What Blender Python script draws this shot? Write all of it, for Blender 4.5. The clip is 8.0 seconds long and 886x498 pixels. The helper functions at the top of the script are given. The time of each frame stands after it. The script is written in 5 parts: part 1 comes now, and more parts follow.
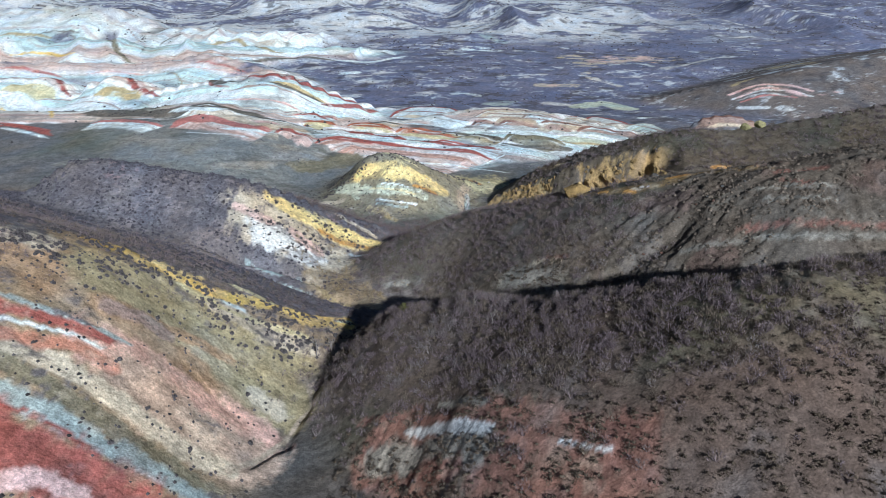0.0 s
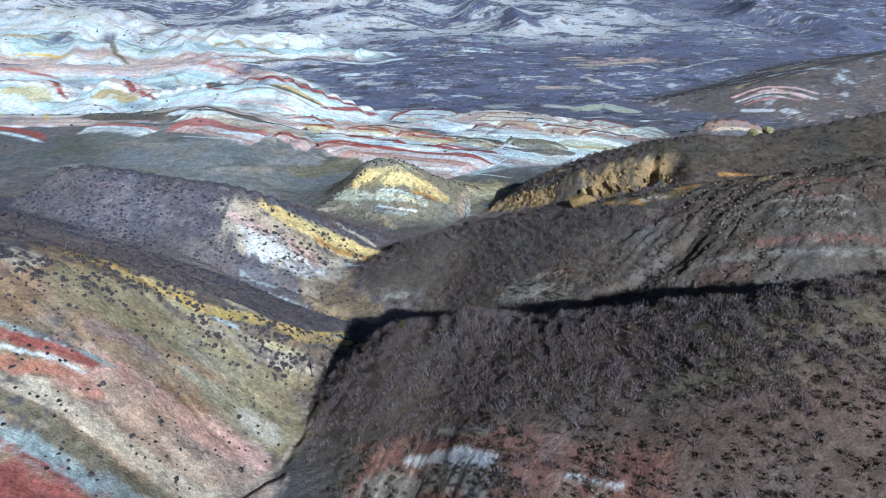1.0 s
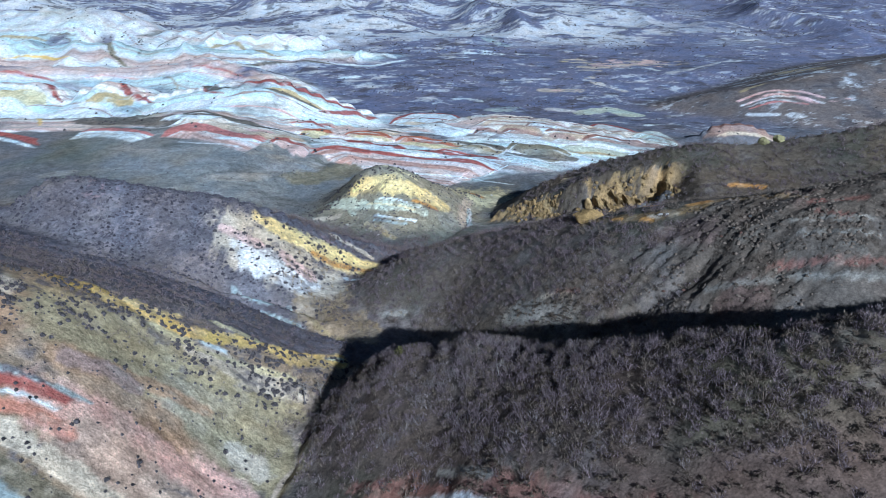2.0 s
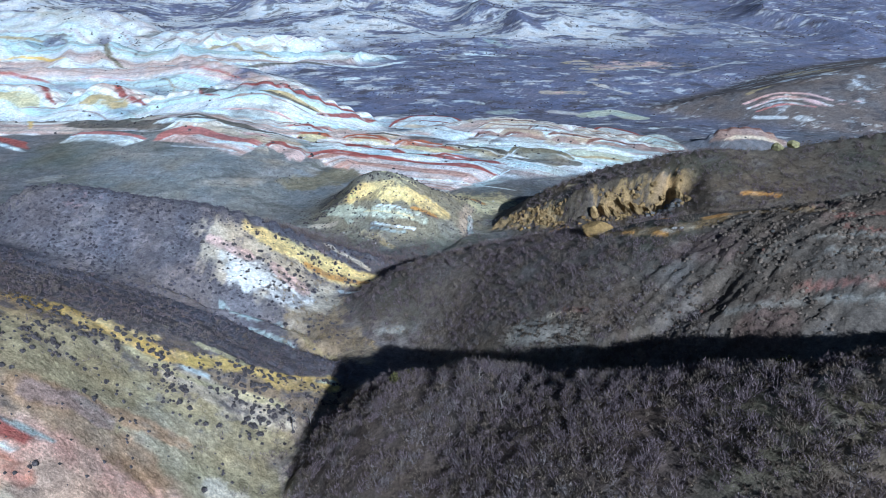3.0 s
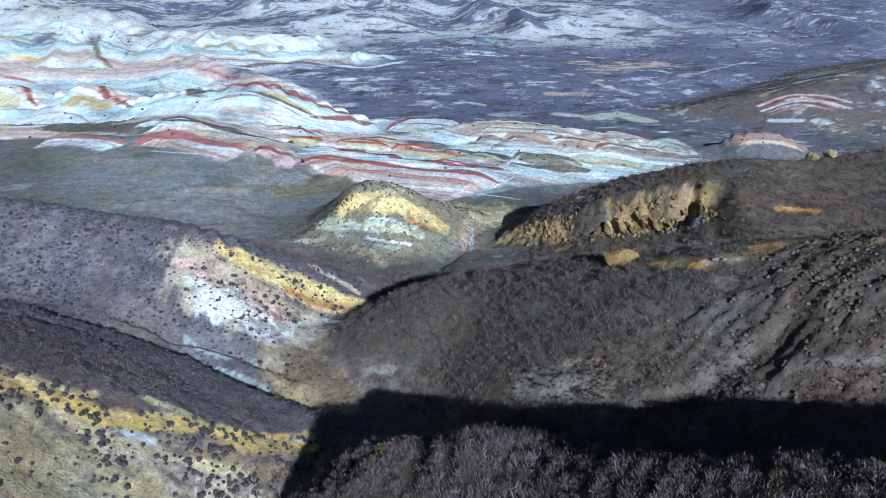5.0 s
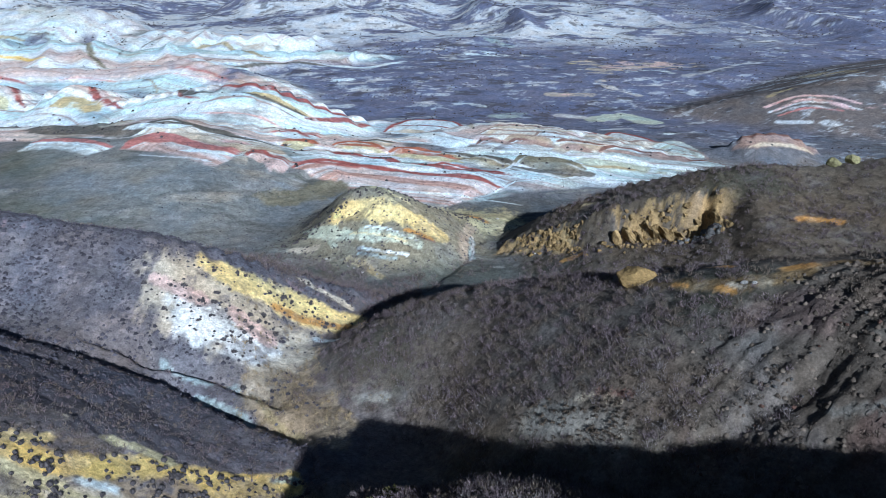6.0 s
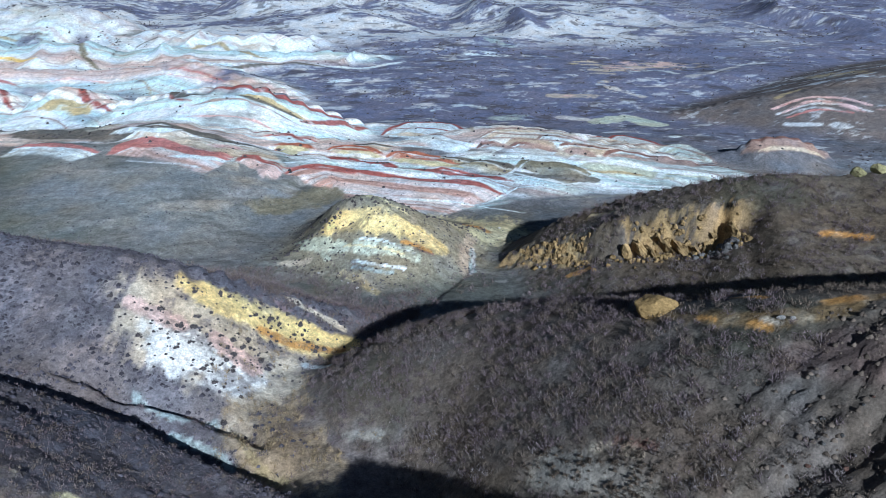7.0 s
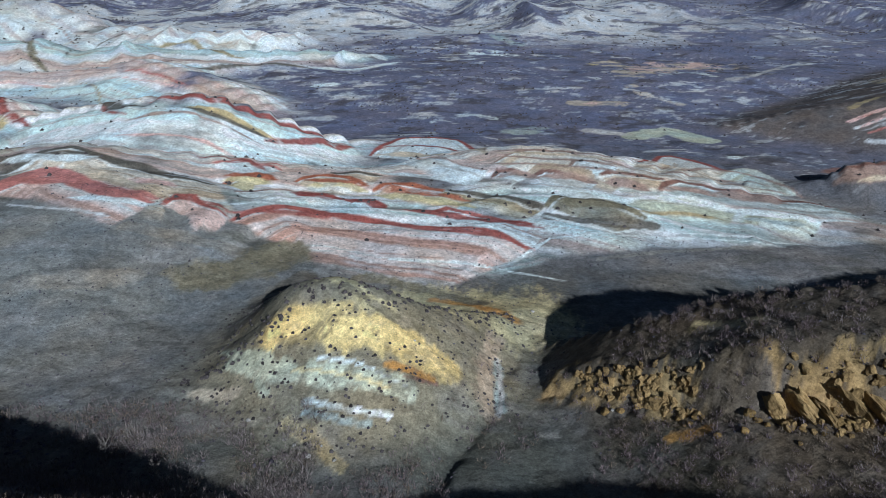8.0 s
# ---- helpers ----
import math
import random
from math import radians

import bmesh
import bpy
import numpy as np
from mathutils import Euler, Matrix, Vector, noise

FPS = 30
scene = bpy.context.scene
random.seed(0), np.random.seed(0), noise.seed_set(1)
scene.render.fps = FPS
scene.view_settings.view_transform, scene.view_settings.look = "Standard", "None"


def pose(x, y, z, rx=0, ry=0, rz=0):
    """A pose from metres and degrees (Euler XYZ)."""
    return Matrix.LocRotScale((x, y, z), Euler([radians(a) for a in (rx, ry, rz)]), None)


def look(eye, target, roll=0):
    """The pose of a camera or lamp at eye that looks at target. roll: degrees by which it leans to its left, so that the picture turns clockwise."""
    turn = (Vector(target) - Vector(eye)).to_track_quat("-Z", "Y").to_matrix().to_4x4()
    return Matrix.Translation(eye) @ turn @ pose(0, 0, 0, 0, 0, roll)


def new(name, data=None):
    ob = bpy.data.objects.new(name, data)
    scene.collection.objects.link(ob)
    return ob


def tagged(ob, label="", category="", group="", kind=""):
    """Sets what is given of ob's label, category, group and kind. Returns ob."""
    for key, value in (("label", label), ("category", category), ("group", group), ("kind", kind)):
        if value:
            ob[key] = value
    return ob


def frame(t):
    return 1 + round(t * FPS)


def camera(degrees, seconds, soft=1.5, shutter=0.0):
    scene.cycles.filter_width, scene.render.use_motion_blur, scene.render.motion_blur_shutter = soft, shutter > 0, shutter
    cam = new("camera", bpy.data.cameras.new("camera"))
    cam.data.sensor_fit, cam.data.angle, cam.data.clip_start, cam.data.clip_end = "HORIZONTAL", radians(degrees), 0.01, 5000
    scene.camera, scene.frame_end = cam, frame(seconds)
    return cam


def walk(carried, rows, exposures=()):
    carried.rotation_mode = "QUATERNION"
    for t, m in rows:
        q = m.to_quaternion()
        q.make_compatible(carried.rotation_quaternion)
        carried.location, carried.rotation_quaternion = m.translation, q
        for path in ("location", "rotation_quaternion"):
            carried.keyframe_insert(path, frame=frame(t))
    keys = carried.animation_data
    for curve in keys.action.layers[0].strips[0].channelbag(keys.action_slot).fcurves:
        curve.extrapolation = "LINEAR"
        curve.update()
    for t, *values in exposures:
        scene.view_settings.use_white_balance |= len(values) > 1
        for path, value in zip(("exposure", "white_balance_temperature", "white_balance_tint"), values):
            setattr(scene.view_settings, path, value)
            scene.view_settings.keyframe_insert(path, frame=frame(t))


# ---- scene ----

# ---- camera and its flight ----
PATH = [
    (0, pose(-0.0, -0.0, 35.0, 70.0, -0.0, -0.0)),
    (0.5, pose(0.008, 0.952, 35.1, 70.017, -0.005, 0.012)),
    (1, pose(0.028, 2.157, 35.279, 70.029, -0.005, 0.061)),
    (1.5, pose(0.026, 3.565, 35.485, 70.041, -0.049, 0.09)),
    (2, pose(0.064, 5.108, 35.698, 70.052, -0.046, 0.127)),
    (3.5, pose(0.256, 10.438, 35.375, 70.172, -0.1, 0.269)),
    (4, pose(0.305, 12.349, 35.202, 70.173, -0.121, 0.295)),
    (4.5, pose(0.338, 14.349, 35.041, 70.162, -0.129, 0.296)),
    (6, pose(0.426, 20.654, 34.586, 70.152, -0.117, 0.247)),
    (6.5, pose(0.46, 22.83, 34.53, 70.119, -0.093, 0.234)),
    (7, pose(0.48, 24.992, 34.598, 70.097, -0.068, 0.215)),
    (7.2, pose(0.43, 26.4, 34.58, 70.075, -0.066, 0.193)),
    (7.3, pose(0.40, 29.3, 34.56, 70.062, -0.065, 0.18)),
    (7.4, pose(0.37, 32.9, 34.53, 70.05, -0.064, 0.168)),
    (7.5, pose(0.333, 36.646, 34.5, 70.037, -0.063, 0.156)),
    (8, pose(-0.366, 54.756, 32.947, 69.94, -0.107, 0.138)),
]

cam = camera(66, 8.0, soft=0.6)
walk(cam, PATH, [(0.0, 0.25, 5350, 8), (2.0, 0.26, 4820, 8), (6.5, 0.27, 5000, 8), (7.3, 0.24, 5100, 8), (8.0, -0.20, 5350, 8)])

# ---- world, sun ----
SUN_AZ, SUN_EL = 158.0, 23.5      # degrees: bearing clockwise from +y, height over the horizon
world = bpy.data.worlds.new("sky")
world.use_nodes = True
scene.world = world
sky = world.node_tree.nodes.new("ShaderNodeTexSky")
sky.sky_type, sky.sun_disc = "NISHITA", False
sky.sun_elevation, sky.sun_rotation = radians(SUN_EL), radians(SUN_AZ)
sky.altitude, sky.dust_density = 600, 0.6
back = world.node_tree.nodes["Background"]
back.inputs["Strength"].default_value = 0.022
world.node_tree.links.new(sky.outputs["Color"], back.inputs["Color"])
sun = new("sun", bpy.data.lights.new("sun", "SUN"))
sun.data.energy, sun.data.angle, sun.data.color = 5.0, radians(0.53), (1.0, 0.95, 0.88)
az, el = radians(SUN_AZ), radians(SUN_EL)
sun.matrix_world = look((0, 0, 0), (-math.sin(az) * math.cos(el), -math.cos(az) * math.cos(el), -math.sin(el)))
sun.location = (60, -120, 140)

# ---- the lie of the land ----
def hash2(ix, iy, seed):
    h = (ix.astype(np.int64) * 374761393 + iy.astype(np.int64) * 668265263 + seed * 974634777) & 0x7FFFFFFF
    h = ((h ^ (h >> 13)) * 1274126177) & 0x7FFFFFFF
    return ((h ^ (h >> 16)) & 0xFFFF) / 32767.5 - 1.0


def wave(x, y, seed=0):
    """Smooth noise between -1 and 1, one bump a unit."""
    ix, iy = np.floor(x), np.floor(y)
    fx, fy = x - ix, y - iy
    fx, fy = fx * fx * fx * (fx * (fx * 6 - 15) + 10), fy * fy * fy * (fy * (fy * 6 - 15) + 10)
    a, b = hash2(ix, iy, seed), hash2(ix + 1, iy, seed)
    c, d = hash2(ix, iy + 1, seed), hash2(ix + 1, iy + 1, seed)
    return (a + (b - a) * fx) * (1 - fy) + (c + (d - c) * fx) * fy


def rough(x, y, size, octaves=4, seed=0, fade=0.5):
    total, amp, norm = 0.0, 1.0, 0.0
    for k in range(octaves):
        c, s = math.cos(k * 0.9 + 0.4), math.sin(k * 0.9 + 0.4)
        f = 2.0 ** k / size
        total = total + amp * wave((c * x - s * y) * f + 17.3 * k, (s * x + c * y) * f - 9.1 * k, seed + k)
        norm += amp
        amp *= fade
    return total / norm


def step(a, b, v):
    t = np.clip((v - a) / (b - a), 0, 1)
    return t * t * (3 - 2 * t)


def along(line, x, y):
    """For a line of (x, y, ...) points: how far off it (x, y) lies, on which side (+: to the right of its way),
    how far along it, and its other values there."""
    best = np.full(x.shape, 1e9)
    side, where = np.zeros(x.shape), np.zeros(x.shape)
    values = [np.zeros(x.shape) for _ in line[0][2:]]
    run = 0.0
    for p, q in zip(line[:-1], line[1:]):
        dx, dy = q[0] - p[0], q[1] - p[1]
        length = math.hypot(dx, dy)
        t = np.clip(((x - p[0]) * dx + (y - p[1]) * dy) / length ** 2, 0, 1)
        off = np.hypot(x - p[0] - t * dx, y - p[1] - t * dy)
        near = off < best
        best = np.where(near, off, best)
        side = np.where(near, ((x - p[0]) * dy - (y - p[1]) * dx) / length, side)
        where = np.where(near, run + t * length, where)
        for k, v in enumerate(values):
            values[k] = np.where(near, p[2 + k] + t * (q[2 + k] - p[2 + k]), v)
        run += length
    return best, side, where, values


def bend(line, gap):
    """The line drawn smoothly through its points, with a point about every gap metres."""
    pts = [np.array(p, float) for p in line]
    pts = [2 * pts[0] - pts[1], *pts, 2 * pts[-1] - pts[-2]]
    out = []
    for a, b, c, d in zip(pts, pts[1:], pts[2:], pts[3:]):
        n = max(1, int(round(np.hypot(*(c - b)[:2]) / gap)))
        for t in np.arange(n) / n:
            out.append(0.5 * (2 * b + (c - a) * t + (2 * a - 5 * b + 4 * c - d) * t ** 2 + (3 * b - a - 3 * c + d) * t ** 3))
    return np.array(out + [pts[-2]])


def ridge(line, front, rear, x, y, round_top=1.0, gap=2.0):
    """A ridge under a crest of (x, y, z): the front is on the right of its way, the rear on the left."""
    crest = bend(line, gap)
    way = np.gradient(crest[:, :2], axis=0)
    way /= np.hypot(way[:, 0], way[:, 1])[:, None]
    weight, height, facing, least = np.zeros(x.shape), np.zeros(x.shape), np.zeros(x.shape), np.full(x.shape, 1e9)
    for (cx, cy, cz), (wx, wy) in zip(crest, way):
        dx, dy = x - cx, y - cy
        off = dx * dx + dy * dy + 0.02
        w = 1 / off ** 2
        w = w * w
        weight += w
        height += w * cz
        facing += w * (dx * wy - dy * wx) / np.sqrt(off)
        least = np.minimum(least, off)
    slope = rear + (front - rear) * step(-0.35, 0.35, facing / weight)
    return height / weight - slope * (np.sqrt(least + round_top ** 2) - round_top)


# crests, from left to right: metres east, north, up
HILL_A = [(-9.5, 45.5, 8.4), (-3.5, 44.2, 13.9), (-1.0, 42.6, 14.6), (1.5, 42.4, 15.9), (4.0, 41.3, 16.0), (7.0, 38.7, 17.5), (10.0, 36.2, 18.9), (13.0, 34.6, 20.0), (16.0, 32.8, 21.2), (19.0, 31.9, 22.3), (23.0, 32.4, 22.3), (32, 31, 24), (60, 26, 28)]
HILL_B = [(-9, 67.5, 8.5), (-6, 66.7, 11.2), (-3, 67.2, 12.4), (0, 66.8, 13.8), (4, 66.2, 15.4), (8, 63.2, 17.2), (11, 60, 18.6), (13.5, 57.7, 19.9), (16, 55.6, 21.2), (18.5, 54.2, 21.7), (21.5, 52.4, 22.7), (25.5, 50, 24.2), (31, 49.2, 25.2), (42, 49, 26), (60, 48, 27)]
HILL_C = [(4, 107, 4.0), (7, 104.9, 5.8), (10, 102.1, 8.2), (13, 98.8, 11.1), (16, 97, 13.0), (19, 95.6, 14.7), (22, 93.2, 16.3), (26, 90.7, 17.8), (31, 87.8, 19.5), (39, 85.5, 20.1), (55, 82, 24), (90, 78, 30)]
HILL_D = [(-60, 30, 36), (-28, 41.5, 22.2), (-26.5, 44.4, 20.8), (-22.9, 46.5, 18.6), (-19.6, 47.8, 16.6), (-13, 50.2, 12.1), (-7.7, 51.1, 9.8)]
HILL_E = [(-72, 62, 7), (-53, 67, 10.5), (-46, 70, 14.8), (-41.5, 72, 18.1), (-38, 73, 19.0), (-30, 73.2, 17.6), (-22, 73.2, 16.6), (-15.3, 77.3, 12.6), (-10.2, 79, 10), (-5, 82, 7.5)]
HILL_F = [(-100, 116, 6), (-76, 123, 6.8), (-71, 129, 9.6), (-65, 131.5, 12.4), (-45, 129, 12.8), (-31, 126.4, 11.9), (-15, 122.5, 7.7)]
HILL_Y = [(-18, 97, 7.2), (-15, 98, 9.4), (-12.3, 98.8, 11.7), (-9.8, 100.6, 13.5), (-5.8, 100.8, 12.9), (-1, 103.2, 10.3), (5, 108, 7.2)]
STRIPED_1 = [(-95, 146, 13), (-70, 142, 13.5), (-49, 143.3, 14.7), (-32, 147, 12.5), (-10, 150, 10), (7, 158, 11.6), (25, 153, 11), (46, 142, 7.5)]
STRIPED_2 = [(-140, 190, 14), (-111.2, 186, 15.8), (-103.7, 184, 15.8), (-94, 178, 12.8), (-89.3, 179, 15.3), (-83.9, 178.3, 17), (-77.6, 176, 16), (-70, 170, 14.4), (-63, 171, 15.9), (-55.4, 168, 17.1), (-48.3, 166, 18.2), (-40, 164.5, 19.2), (-33.7, 167, 16.9), (-24.4, 171, 12.6), (-16.6, 176.2, 8.8)]
STRIPED_3 = [(-170, 225, 17), (-137, 228, 16.6), (-124.8, 234, 15.4), (-107, 238, 15.4), (-90.8, 239, 16.5), (-80.7, 239.4, 18.6), (-68.6, 232, 16.7), (-55.6, 222, 14.7), (-43.8, 213, 12.5), (-36, 208, 9.5)]
STRIPED_4 = [(-230, 250, 24), (-114, 265, 20), (-60, 270, 20), (-20, 278, 16)]
STRIPED_5 = [(-260, 325, 36), (-145, 312, 30.5), (-120, 302, 25), (-80, 288.6, 23), (-57, 300, 21), (-40, 320, 20)]
MOUND = [(54, 150.5, 8.5), (57, 150, 11), (62, 150, 11.6), (67, 150, 10.4), (72, 150, 7.5)]
HILL_R = [(52, 196, 8), (70, 193, 12), (88.9, 190.2, 15.8), (120, 196, 21), (200, 210, 30)]
# the lip of the scarp: metres east, north, and how far it drops
SCARP = [(6.5, 97.2, 0.4), (9.5, 95.3, 1.0), (11.5, 93.4, 1.6), (14, 91.2, 1.9), (17.5, 88.4, 2.3), (20, 87.3, 2.7), (22.5, 86.1, 2.8), (24.5, 85.1, 2.7), (27, 84, 1.8), (30, 83.5, 0.5)]


def lip(x):
    return float(np.interp(x, [p[0] for p in SCARP], [p[1] for p in SCARP]))


FLOOR_Y = [-60, 20, 35, 45, 60, 75, 95, 110, 125, 150, 190, 210, 240, 280, 300, 370, 420, 600, 1000, 1600]
FLOOR_Z = [14, 10, 9.3, 8.8, 7.8, 7.0, 6.7, 5.8, 6.4, 7.0, 8.0, 9.5, 13, 15.5, 18, 28, 33, 50, 110, 210]


def forms_at(x, y):
    """How high each landform alone would stand: the floor first, then the ridges."""
    wx = x + 0.5 * rough(x, y, 11, 3, 5)
    wy = y + 0.5 * rough(x, y, 11, 3, 9)
    floor_z = np.interp(y, FLOOR_Y, FLOOR_Z) + 0.03 * np.maximum(np.abs(x + 5) - 30, 0) * step(90, 30, y) + 0.25 * rough(x, y, 25, 4, 31)
    floor_z = floor_z + step(150, 260, y) * 1.8 * rough(x, y, 45, 4, 41)
    floor_z = floor_z + step(285, 360, y) * (9 * (0.55 - np.abs(wave(x / 70 + 0.4 * rough(x, y, 60, 2, 43), y / 90, 47))) + 3 * (0.5 - np.abs(wave(x / 22, y / 30, 49))))
    out = [floor_z]
    for line, front, rear, top, gap in (
            (HILL_A, 0.57, 0.79, 2.9, 1.2), (HILL_B, 0.92, 0.67, 4.4, 1.2), (HILL_C, 0.40, 0.9, 0.5, 1.2), (HILL_D, 0.42, 0.25, 0.8, 1.2),
            (HILL_E, 0.5, 0.62, 1.0, 1.5), (HILL_F, 0.2, 0.2, 6.0, 4), (HILL_Y, 0.47, 0.36, 1.2, 0.7), (STRIPED_1, 0.14, 0.3, 2.0, 4),
            (STRIPED_2, 0.38, 0.35, 1.5, 4), (STRIPED_3, 0.33, 0.3, 2.5, 6), (STRIPED_4, 0.34, 0.3, 3.0, 8), (STRIPED_5, 0.42, 0.35, 2.0, 8),
            (HILL_R, 0.4, 0.15, 4.0, 2.5), (MOUND, 0.5, 0.6, 1.0, 2.0)):
        out.append(ridge(line, front, rear, wx, wy, top, gap))
    # the ochre scarp drops away in front of the eastern crest
    off, side, run, deep = along(SCARP, wx, wy)
    out[3] = out[3] - 0.75 * deep[0] * step(-0.9, 0.9, side) * step(0, 2.5, run) * step(0, 3, run.max() - run)
    return np.stack(out)


# one sheet of ground, finer where the flight passes
NU, NV = 720, 1060
us = np.linspace(-1, 1, NU)
us = us * (0.55 + 0.45 * us ** 2)
ys = np.interp(np.linspace(0, 1, NV), [0, 0.02, 0.46, 0.72, 0.87, 0.97, 1.0], [-40, 18, 120, 200, 330, 480, 1600])
Y = np.repeat(ys[:, None], NU, 1)
X = us[None] * (45 + 0.78 * np.maximum(Y, 0))


def enlarge(coarse, n, axis):
    at = np.linspace(0, coarse.shape[axis] - 1, n)
    i = np.minimum(at.astype(int), coarse.shape[axis] - 2)
    f = at - i
    a, b = np.take(coarse, i, axis), np.take(coarse, i + 1, axis)
    f = f.reshape([-1 if k == axis else 1 for k in range(coarse.ndim)])
    return a + (b - a) * f


half = forms_at(X[::2, ::2], Y[::2, ::2])


def blur(v, n):
    """A running mean over n rows and n columns."""
    for axis in (0, 1):
        wide = np.concatenate([np.repeat(v.take([0], axis), n // 2 + 1, axis), v, np.repeat(v.take([-1], axis), n - n // 2 - 1, axis)], axis)
        total = np.cumsum(wide, axis)
        v = (np.take(total, range(n, wide.shape[axis]), axis) - np.take(total, range(wide.shape[axis] - n), axis)) / n
    return v


# the banded spur is one smooth flank
half[4] = blur(blur(half[4], 15), 11)
# the scrubby dome is smooth as well
half[2] = blur(blur(half[2], 13), 9)
half_z = half.max(0)
half_z = half_z + 0.45 * np.log(np.exp((half - half_z) / 0.45).sum(0))


# which landform a place belongs to, softly: 0 floor, 1..13 the ridges in the order above
own = np.exp((half - half.max(0)) / 0.5)
own = own / own.sum(0)
Z = enlarge(enlarge(half_z, NV, 0), NU, 1)
OWN = [enlarge(enlarge(o, NV, 0), NU, 1) for o in own]
near_part = step(150, 90, Y)
FOOT = [(-150, 135), (-65, 134), (-45, 131), (-31, 128.5), (-18, 124.5), (-5, 120.5), (5, 119.5), (10, 123.5), (28, 127.5), (50, 129.5), (90, 140)]
striped = np.clip(OWN[8] + OWN[9] + OWN[10] + OWN[11] + OWN[12], 0, 1) * step(0.6, -0.6, along(FOOT, X + 1.5 * rough(X, Y, 7, 3, 91), Y + 1.5 * rough(X, Y, 7, 3, 92))[1])

# badland hummocks on the striped ridges, buttresses and gullies on the bare slopes
lobe = (1 - np.abs(wave(X / 21 + 0.5 * rough(X, Y, 25, 2, 3), Y / 30, 51))) ** 1.5
knob = 1 - np.abs(wave(X / 8 + 0.4 * rough(X, Y, 9, 2, 4), Y / 16, 57))
calm = 1 - 0.85 * OWN[8] - 0.8 * OWN[9] - 0.6 * OWN[10] + 0.3 * OWN[11] + 0.6 * OWN[12]
Z = Z + striped * calm * (2.4 * (lobe - 0.45) + 0.6 * (knob - 0.6)) * step(119, 135, Y)

# how deep in the pile of beds each place of the striped ridges lies: the beds strike along the crests
far_rows = int(np.searchsorted(ys, 112))
BED = np.zeros(X.shape)
fx, fy = X[far_rows:], Y[far_rows:]
owner = np.argmax(np.stack([OWN[k][far_rows:] for k in range(8, 13)]), 0)
for k, line in enumerate((STRIPED_1, STRIPED_2, STRIPED_3, STRIPED_4, STRIPED_5)):
    deep = along([tuple(p) for p in bend(line, 9.0)[:, :2]], fx, fy)[1]
    BED[far_rows:] = np.where(owner == k, deep + 37.0 * k, BED[far_rows:])
BED = BED + calm * (3.2 * (lobe - 0.4) + 1.6 * (knob - 0.6)) + 1.3 * rough(X, Y, 26, 3, 221)
BED[far_rows:] = BED[far_rows:] / (1.0 + 0.25 * owner)
Z = Z + striped * 0.22 * wave(BED / 1.9, 0 * X, 58)

# folds: rounded scallops of the striped ridges, each with a crest bed of its own colour over a paler front
FOLDS = []
LIFT = np.zeros(X.shape)


def patch_of(line, pad):
    """The part of the sheet round a line."""
    lx, ly = [p[0] for p in line], [p[1] for p in line]
    r0, r1 = np.searchsorted(ys, min(ly) - pad), np.searchsorted(ys, max(ly) + pad)
    wide, low = 45 + 0.78 * max(ys[min(r1, NV - 1)], 0), 45 + 0.78 * max(ys[min(r0, NV - 1)], 0)
    c0 = np.searchsorted(us, min((min(lx) - pad) / low, (min(lx) - pad) / wide))
    c1 = np.searchsorted(us, max((max(lx) + pad) / low, (max(lx) + pad) / wide))
    return np.s_[r0:r1, c0:c1]


def fold(crest, fill, rise, front, band, *line):
    line = [tuple(p) for p in bend([(*p, 0.0) for p in line], 2.0)[:, :2]]
    at = patch_of(line, front + 3)
    x, y = X[at], Y[at]
    wobble = 0.35 * rough(x, y, 5, 3, 95)
    off, side, run, _ = along(line, x + wobble, y + wobble)
    total = run.max()
    end = step(0, 0.15 * total, run) * step(0, 0.15 * total, total - run)
    side = np.where(np.abs(side) < 0.6 * off, np.sign(side) * off, side)
    rear = np.exp(-(np.minimum(side, 0) / (0.35 * front + 0.8)) ** 2)
    LIFT[at] = np.maximum(LIFT[at], 0.45 * rise * end * rear * np.cos(0.5 * np.pi * np.clip(np.maximum(side, 0) / front, 0, 1)) * (off < front + 3))
    FOLDS.append((crest, fill, front, band, at, side, off, run, end))


fold("dark_red", "white", 1.42, 11.8, 0.54, (-13.4, 168.2), (-11.9, 174.6), (-9, 181.9), (-4.2, 184), (1.9, 181.3), (7.2, 166.7))
fold("brown", "cream", 0.99, 9.9, 0.26, (6.4, 151.3), (10.5, 155), (14.5, 155.3), (19.1, 153.1), (23.4, 150.2), (26.4, 148.4))
fold("dark_red", "cream", 1.10, 9.6, 0.43, (27.1, 154.2), (28.5, 153.8), (36, 169), (39.9, 167.3), (42.8, 162.3), (45.5, 157.9))
fold("white", "pale_green", 0.98, 9.5, 0.00, (41.4, 157.7), (48, 162), (49.4, 157.5), (49.6, 147.7))
fold("brown", "white", 0.51, 5.1, 0.26, (-10, 163.2), (-4.5, 159), (0.6, 152.6), (6.3, 149))
fold("pink_red", "white", 0.67, 7.1, 0.37, (-31.1, 143.7), (-29.1, 146.2), (-26.5, 146.8), (-24.1, 146), (-22.1, 144.8))
fold("brown", "white", 0.48, 4.8, 0.25, (17, 148.2), (18, 150.6), (20.5, 150), (24, 148.3))
fold("rust", "white", 0.47, 4.7, 0.49, (6.2, 147.6), (7.2, 149.2), (9.1, 149.3), (11.7, 147))
fold("rust", "white", 0.47, 4.7, 0.61, (11.3, 146.7), (13.3, 148.3), (16.4, 146.9), (20.6, 144.2))
fold("rust", "cream", 0.48, 5.9, 0.49, (20.6, 145.7), (22.4, 146.9), (25.5, 146.5), (29.8, 145.1))
